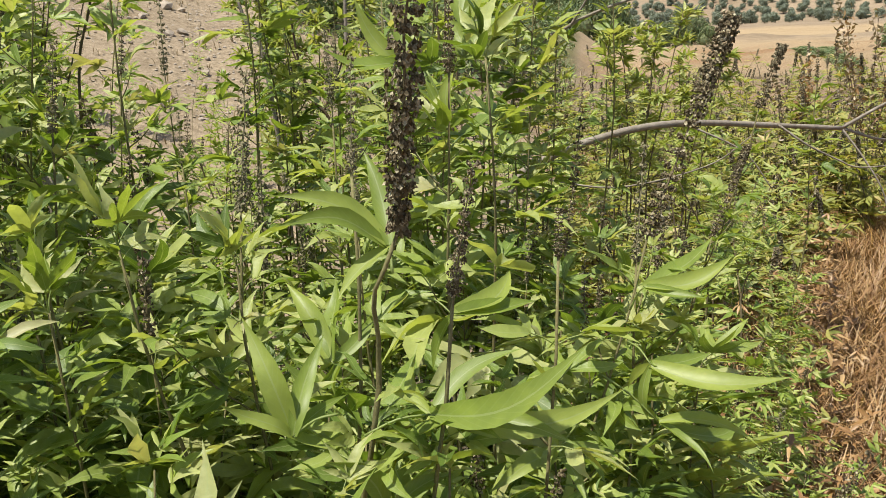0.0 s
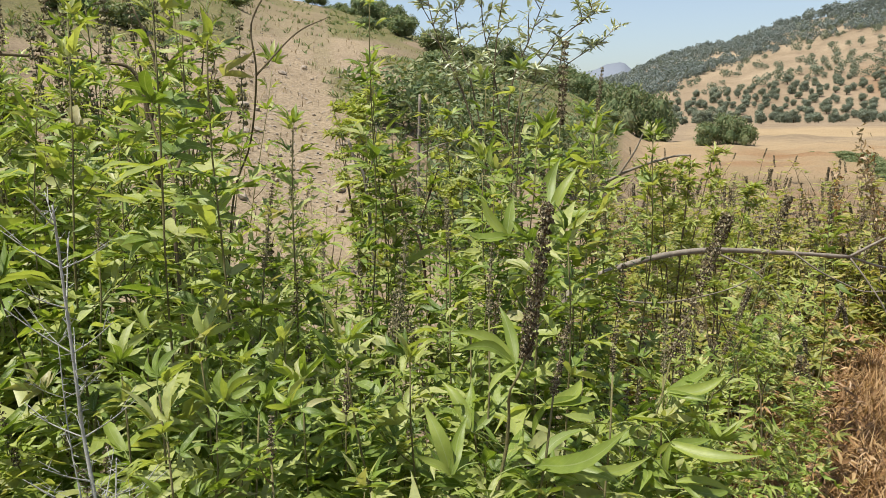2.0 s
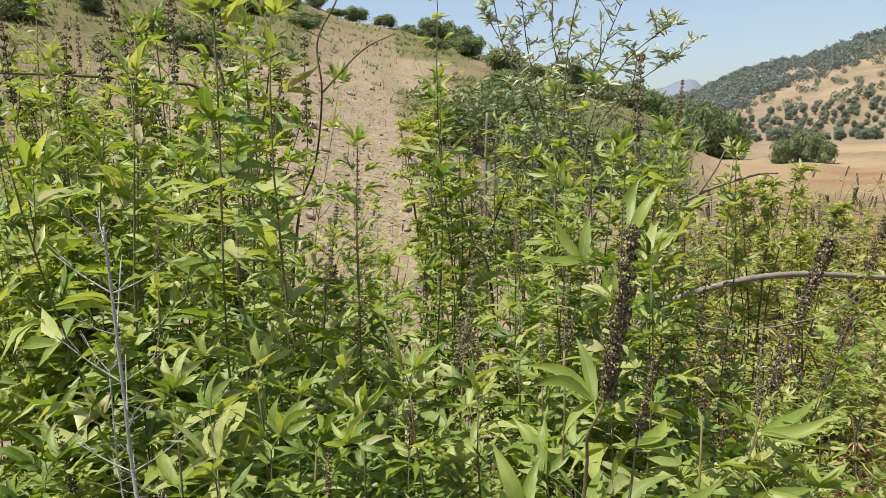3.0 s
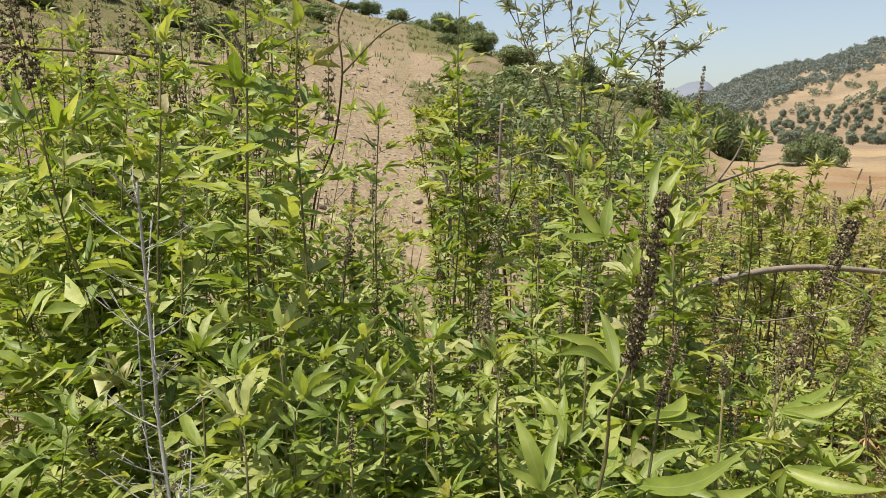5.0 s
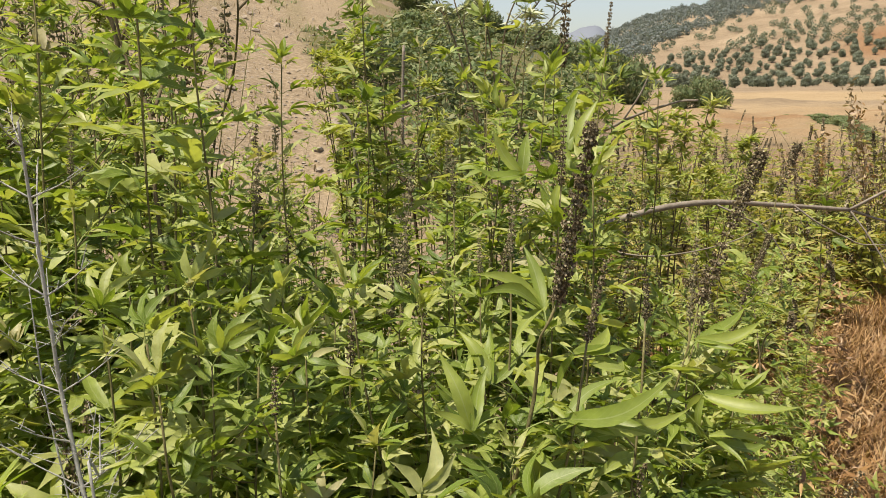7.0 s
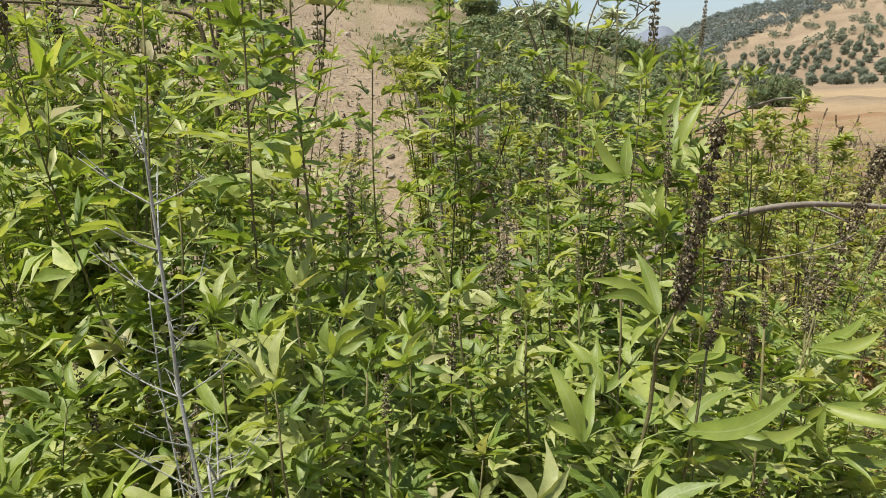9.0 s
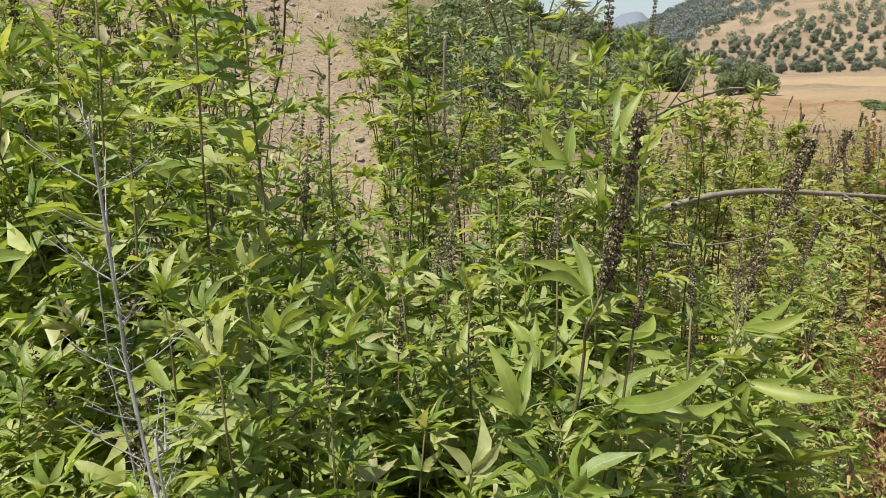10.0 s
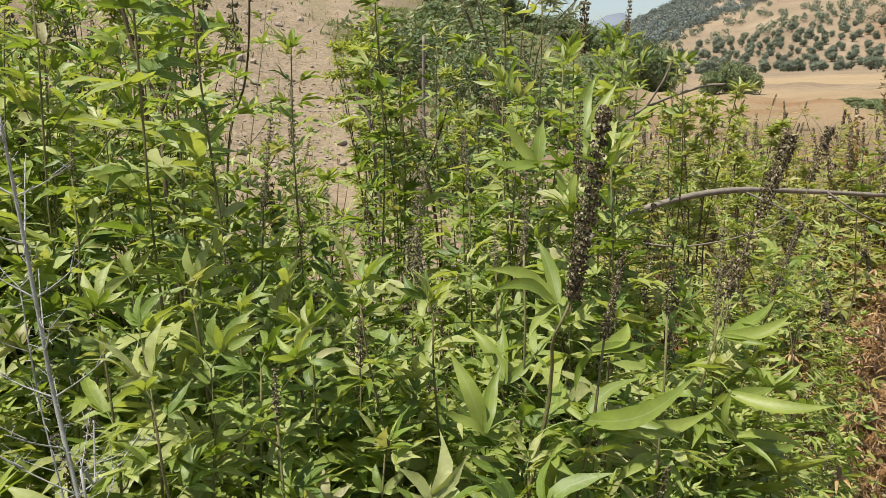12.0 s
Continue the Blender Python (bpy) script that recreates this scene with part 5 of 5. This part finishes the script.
dead_thing("dead_twig", [
    ([(-0.50, 2.55, -0.05), (-0.54, 2.55, 0.9), (-0.573, 2.555, 1.231), (-0.625, 2.556, 1.32), (-0.665, 2.559, 1.429), (-0.683, 2.562, 1.60)], 0.007, 0.003),
    ([(-0.625, 2.556, 1.32), (-0.68, 2.6, 1.43), (-0.738, 2.65, 1.55)], 0.004, 0.002),
    ([(-0.60, 2.555, 1.28), (-0.55, 2.6, 1.40), (-0.50, 2.62, 1.55)], 0.004, 0.002)], M_BROWN, "forked dark brown dead twig", "twig", group="dead twigs in the shrubs")
dead_thing("dead_twig", [
    ([(-0.80, 2.74, -0.05), (-0.81, 2.73, 0.9), (-0.842, 2.724, 1.453), (-0.882, 2.718, 1.557), (-0.911, 2.712, 1.66)], 0.009, 0.005),
    ([(-0.842, 2.724, 1.453), (-0.80, 2.7, 1.58), (-0.78, 2.7, 1.70)], 0.005, 0.002)], M_BARK, "pale grey dead twig with a broken tip", "twig", group="dead twigs in the shrubs")
dead_thing("dead_twig", [
    ([(-0.95, 1.35, -0.05), (-0.97, 1.36, 0.8), (-0.993, 1.366, 1.418), (-1.043, 1.47, 1.591), (-1.134, 1.532, 1.763), (-1.147, 1.515, 1.95)], 0.006, 0.003),
    ([(-1.026, 1.45, 1.60), (-1.021, 1.593, 1.788), (-0.991, 1.601, 1.95)], 0.005, 0.002)], M_TWIG, "brown forked dead stem among the leaves", "twig", group="dead twigs in the shrubs")
dead_thing("dead_twig", [
    ([(-0.10, 2.30, -0.05), (-0.05, 2.31, 0.9), (0.067, 2.326, 1.404), (0.196, 2.328, 1.524), (0.373, 2.311, 1.592), (0.45, 2.3, 1.60)], 0.008, 0.003),
    ([(0.20, 2.328, 1.52), (0.26, 2.3, 1.62), (0.30, 2.3, 1.72)], 0.004, 0.002)], M_BARK, "pale slanting dead twig over the leaves", "twig", group="dead twigs in the shrubs")
g = random.Random(44)
for k in range(16):
    x, y = g.uniform(-1.6, 0.9), g.uniform(2.6, 4.6)
    h = canopy(x, y) * g.uniform(0.85, 1.1)
    a, b = g.uniform(-0.25, 0.25), g.uniform(-0.2, 0.2)
    dead_thing("dead_twig", [
        ([(x, y, -0.05), (x + a * 0.2, y, h * 0.6), (x + a, y + b, h)], 0.006, 0.0018),
        ([(x + a * 0.3, y + b * 0.2, h * 0.70), (x - a * 0.4, y, h * 0.85), (x - a * 0.8, y - b, h * 0.97)], 0.0035, 0.0012),
        ([(x + a * 0.6, y + b * 0.5, h * 0.84), (x + a * 1.2, y, h * 0.9), (x + a * 1.7, y - b, h * 1.0)], 0.003, 0.001)],
        M_TWIG, "thin brown dead twig among the shrubs", "twig", 5, 60 + k, "dead twigs in the shrubs")


def dry_weed(x, y, top, seed):
    """A dried herb with rusty tufts along its upper stems."""
    g = random.Random(seed)
    root = new("dry_weed")
    base = Vector((x, y, land(x, y) - 0.02))
    root.location = base
    for i in range(5):
        tip = Vector((g.uniform(-0.30, 0.30), g.uniform(-0.2, 0.2), (top - base.z) * g.uniform(0.72, 1.02)))
        line = [Vector((0, 0, 0)), Vector((tip.x * 0.3, tip.y * 0.3, tip.z * 0.5)), tip]
        part("stem", stem_mesh("stem", [(line, 0.0032, 0.0014)], M_TWIG, 5, 0.15, seed + i), root)
        pts = bowed(line, 12)
        v, f = [], []
        for k in range(int(len(pts) * 0.55), len(pts)):
            for q in range(13):
                d = Vector((g.gauss(0, 1), g.gauss(0, 1), g.gauss(0.3, 1))).normalized()
                u = Vector((g.gauss(0, 1), g.gauss(0, 1), g.gauss(0, 1))).normalized()
                c, s = pts[k] + d * g.uniform(0.004, 0.08), g.uniform(0.010, 0.028)
                w = u.cross(d).normalized()
                o = len(v)
                v += [c - u * s, c + w * s * 0.4, c + u * s, c - w * s * 0.4]
                f.append((o, o + 1, o + 2, o + 3))
        part("flower_head", mesh_from("flower_head", v, f, M_RUST if i % 2 else M_WEED, smooth=False), root, label="dried rusty flower tuft", kind="stuff")
    tagged(root, "dry rust-brown herb with withered flower tufts", "weed", "dry herbs by the field")


dry_weed(2.27, 5.33, 1.66, 1)
dry_weed(2.65, 5.60, 1.51, 2)
dry_weed(2.34, 4.64, 1.42, 3)
dry_weed(2.04, 6.24, 1.32, 4)


def white_stalk(line, radius, seed, gap, reach):
    """A dry pale stalk with thin straight twigs in pairs at its nodes and a fuzz of short thorns."""
    g = random.Random(seed)
    first = Vector(line[0])
    root = new("thistle_stalk")
    root.location = first
    pts = [Vector(p) - first for p in line]
    stalk = part("stalk", stem_mesh("stalk", [(pts, radius, radius * 0.35)], M_WHITE, 6, 0.18, seed), root)
    path = bowed(pts, 14)
    fuzz = []
    since, turn = 0.0, g.uniform(0, 6.28)
    for i in range(1, len(path)):
        since += (path[i] - path[i - 1]).length
        if path[i].z < 0.55:
            continue
        for q in range(1):
            e = Vector((g.gauss(0, 1), g.gauss(0, 1), g.gauss(0.2, 0.7))).normalized()
            fuzz.append(([path[i], path[i] + e * 0.006, path[i] + e * g.uniform(0.008, 0.022)], 0.0009, 0.0004))
        if since < gap:
            continue
        since = 0.0
        for half in (0, 3.14159):
            a = turn + half + g.uniform(-0.4, 0.4)
            d = Vector((math.cos(a), 0.6 * math.sin(a), g.uniform(0.35, 0.9))).normalized()
            ln = reach * g.uniform(0.55, 1.25)
            tip = path[i] + d * ln
            part("twig", stem_mesh("twig", [([path[i], path[i] + d * ln * 0.5 - Vector((0, 0, 0.003)), tip], radius * 0.30, radius * 0.12)], M_WHITE, 4, 0.1, seed + i), stalk)
            fork = path[i].lerp(tip, g.uniform(0.55, 0.8))
            e = (d + Vector((g.uniform(-.7, .7), g.uniform(-.4, .4), g.uniform(0.2, 0.8)))).normalized()
            part("twig", stem_mesh("twig", [([fork, fork + e * ln * 0.2, fork + e * ln * 0.42], radius * 0.22, radius * 0.10)], M_WHITE, 4, 0.1, seed + i), stalk)
            for q in range(3):
                c = path[i].lerp(tip, g.uniform(0.25, 1.0))
                e = Vector((g.gauss(0, 1), g.gauss(0, 1), g.gauss(0.4, 1))).normalized()
                fuzz.append(([c, c + e * 0.005, c + e * g.uniform(0.006, 0.018)], 0.0008, 0.0003))
        turn += 1.5708 + g.uniform(-0.3, 0.3)
    part("thorn_cover", stem_mesh("thorn_cover", fuzz, M_WHITE, 3, 0.1, seed), root, kind="stuff")
    return tagged(root, "dry silvery white thistle stalk with thin thorny twigs", "thistle", "dry white thistle stalks")


white_stalk([(-0.479, 0.373, -0.02), (-0.529, 0.423, 0.6), (-0.599, 0.423, 1.058), (-0.627, 0.445, 1.135), (-0.658, 0.466, 1.288), (-0.658, 0.462, 1.374), (-0.664, 0.462, 1.543), (-0.658, 0.45, 1.635)], 0.0044, 4, 0.058, 0.11)
white_stalk([(-0.52, 0.47, -0.02), (-0.585, 0.407, 1.12), (-0.6, 0.441, 1.19), (-0.611, 0.47, 1.258)], 0.0026, 5, 0.07, 0.06)
white_stalk([(-0.56, 0.40, -0.02), (-0.63, 0.45, 0.7), (-0.668, 0.47, 1.10), (-0.70, 0.49, 1.27), (-0.71, 0.50, 1.42)], 0.0022, 6, 0.075, 0.07)


def airy_shrub(base, limbs, seed, mat, label, leaf, per_twig, reach, first=5, gap=3, blades_each=2):
    """A shrub of thin limbs with small simple leaves along their twigs."""
    rng = random.Random(seed)
    root = new("leafy_shrub")
    base = Vector(base)
    root.location = base
    v, f, uv = [], [], []
    for i, (a, b, c) in enumerate(limbs):
        line = [Vector((0, 0, 0)), (Vector(a) - base) * 0.5 + Vector((0.02 * i - 0.05, 0, 0)), Vector(a) - base, Vector(b) - base, Vector(c) - base]
        branch = part("branch", stem_mesh("branch", [(line, 0.0055, 0.0018)], M_TWIG, 5, 0.15, i), root)
        twigs = []
        pts = bowed(line[2:], 9)
        for k in range(first, len(pts), gap):
            d = Vector((rng.uniform(-1, 1), rng.uniform(-0.8, 0.8), rng.uniform(0.2, 1.0))).normalized() * rng.uniform(0.4, 1.0) * reach
            twigs.append([pts[k], pts[k] + d * 0.6, pts[k] + d + Vector((0, 0, -0.02))])
        twigs.append([pts[-3], pts[-2], pts[-1]])
        for t, line2 in enumerate(twigs):
            part("twig", stem_mesh("twig", [(line2, 0.003, 0.001)], M_BARK, 4, 0.1, 10 * i + t), branch)
            along = bowed(line2, 5)
            for k in range(1, len(along)):
                for q in range(per_twig):
                    if rng.random() < 0.3:
                        continue
                    m = leaf_pose(along[k], rng.uniform(0, 360), rng.uniform(-20, 75), leaf * rng.uniform(0.75, 1.25), rng.uniform(-50, 50))
                    o = len(v)
                    g, h, d = [], [], []
                    for z in range(blades_each):
                        add_leaflet(g, h, d, (0, 0.1, 0), radians((z - 0.5) * 55 + rng.uniform(-20, 20)), 1.0, 0.22, 0.3, 0.3, rng, 5, 0.0, 0.0)
                    v += [m @ Vector(z) for z in g]
                    f += [tuple(o + z for z in w) for w in h]
                    uv += d
    part("foliage", mesh_from("foliage", v, f, mat, uv), root, kind="stuff")
    return tagged(root, label, "shrub", "fine-leaved shrubs")


SKY_LIMBS = [((-0.22, 3.05, 1.75), (-0.20, 3.1, 2.15), (-0.12, 3.1, 2.52)), ((-0.12, 3.05, 1.70), (0.02, 3.1, 2.02), (0.22, 3.15, 2.20)),
             ((-0.15, 3.0, 1.75), (-0.05, 3.05, 2.10), (0.08, 3.1, 2.42)), ((-0.28, 3.05, 1.7), (-0.38, 3.1, 2.1), (-0.42, 3.1, 2.45)),
             ((-0.10, 3.1, 1.65), (0.05, 3.15, 1.92), (0.27, 3.2, 2.08)), ((-0.2, 3.1, 1.8), (-0.28, 3.15, 2.2), (-0.26, 3.2, 2.55)),
             ((-0.32, 3.0, 1.75), (-0.48, 3.05, 2.12), (-0.56, 3.1, 2.5)), ((-0.30, 3.05, 1.65), (-0.42, 3.1, 2.0), (-0.58, 3.1, 2.3))]
airy_shrub((-0.20, 3.0, -0.05), [[(x - 0.10, y, z) for x, y, z in limb] for limb in SKY_LIMBS], 91, M_WILLOW, "airy shrub with thin grey-green leaves against the sky", 0.046, 3, 0.19, 4, 2, 1)
for k, (x, y, high, wide, many) in enumerate(((-1.02, 3.35, 1.98, 0.24, 7), (-0.80, 3.05, 1.62, 0.22, 6), (-0.55, 3.5, 1.70, 0.28, 5), (-1.75, 2.5, 2.15, 0.3, 7), (-2.1, 2.2, 2.05, 0.3, 7), (0.55, 3.5, 1.52, 0.19, 5), (0.85, 3.9, 1.38, 0.2, 4))):
    g = random.Random(300 + k)
    limbs = []
    for j in range(many):
        dx, dy, up = g.uniform(-1, 1) * wide, g.uniform(-1, 1) * wide, high * g.uniform(0.82, 1.03)
        limbs.append(((x + dx * 0.3, y + dy * 0.3, up * 0.52), (x + dx * 0.7, y + dy * 0.7, up * 0.78), (x + dx * 1.1, y + dy, up)))
    airy_shrub((x, y, land(x, y) - 0.05), limbs, 400 + k, M_FRESH, "leafy shrub with small bright yellow-green leaves", 0.05, 3, 0.13, 2, 3)
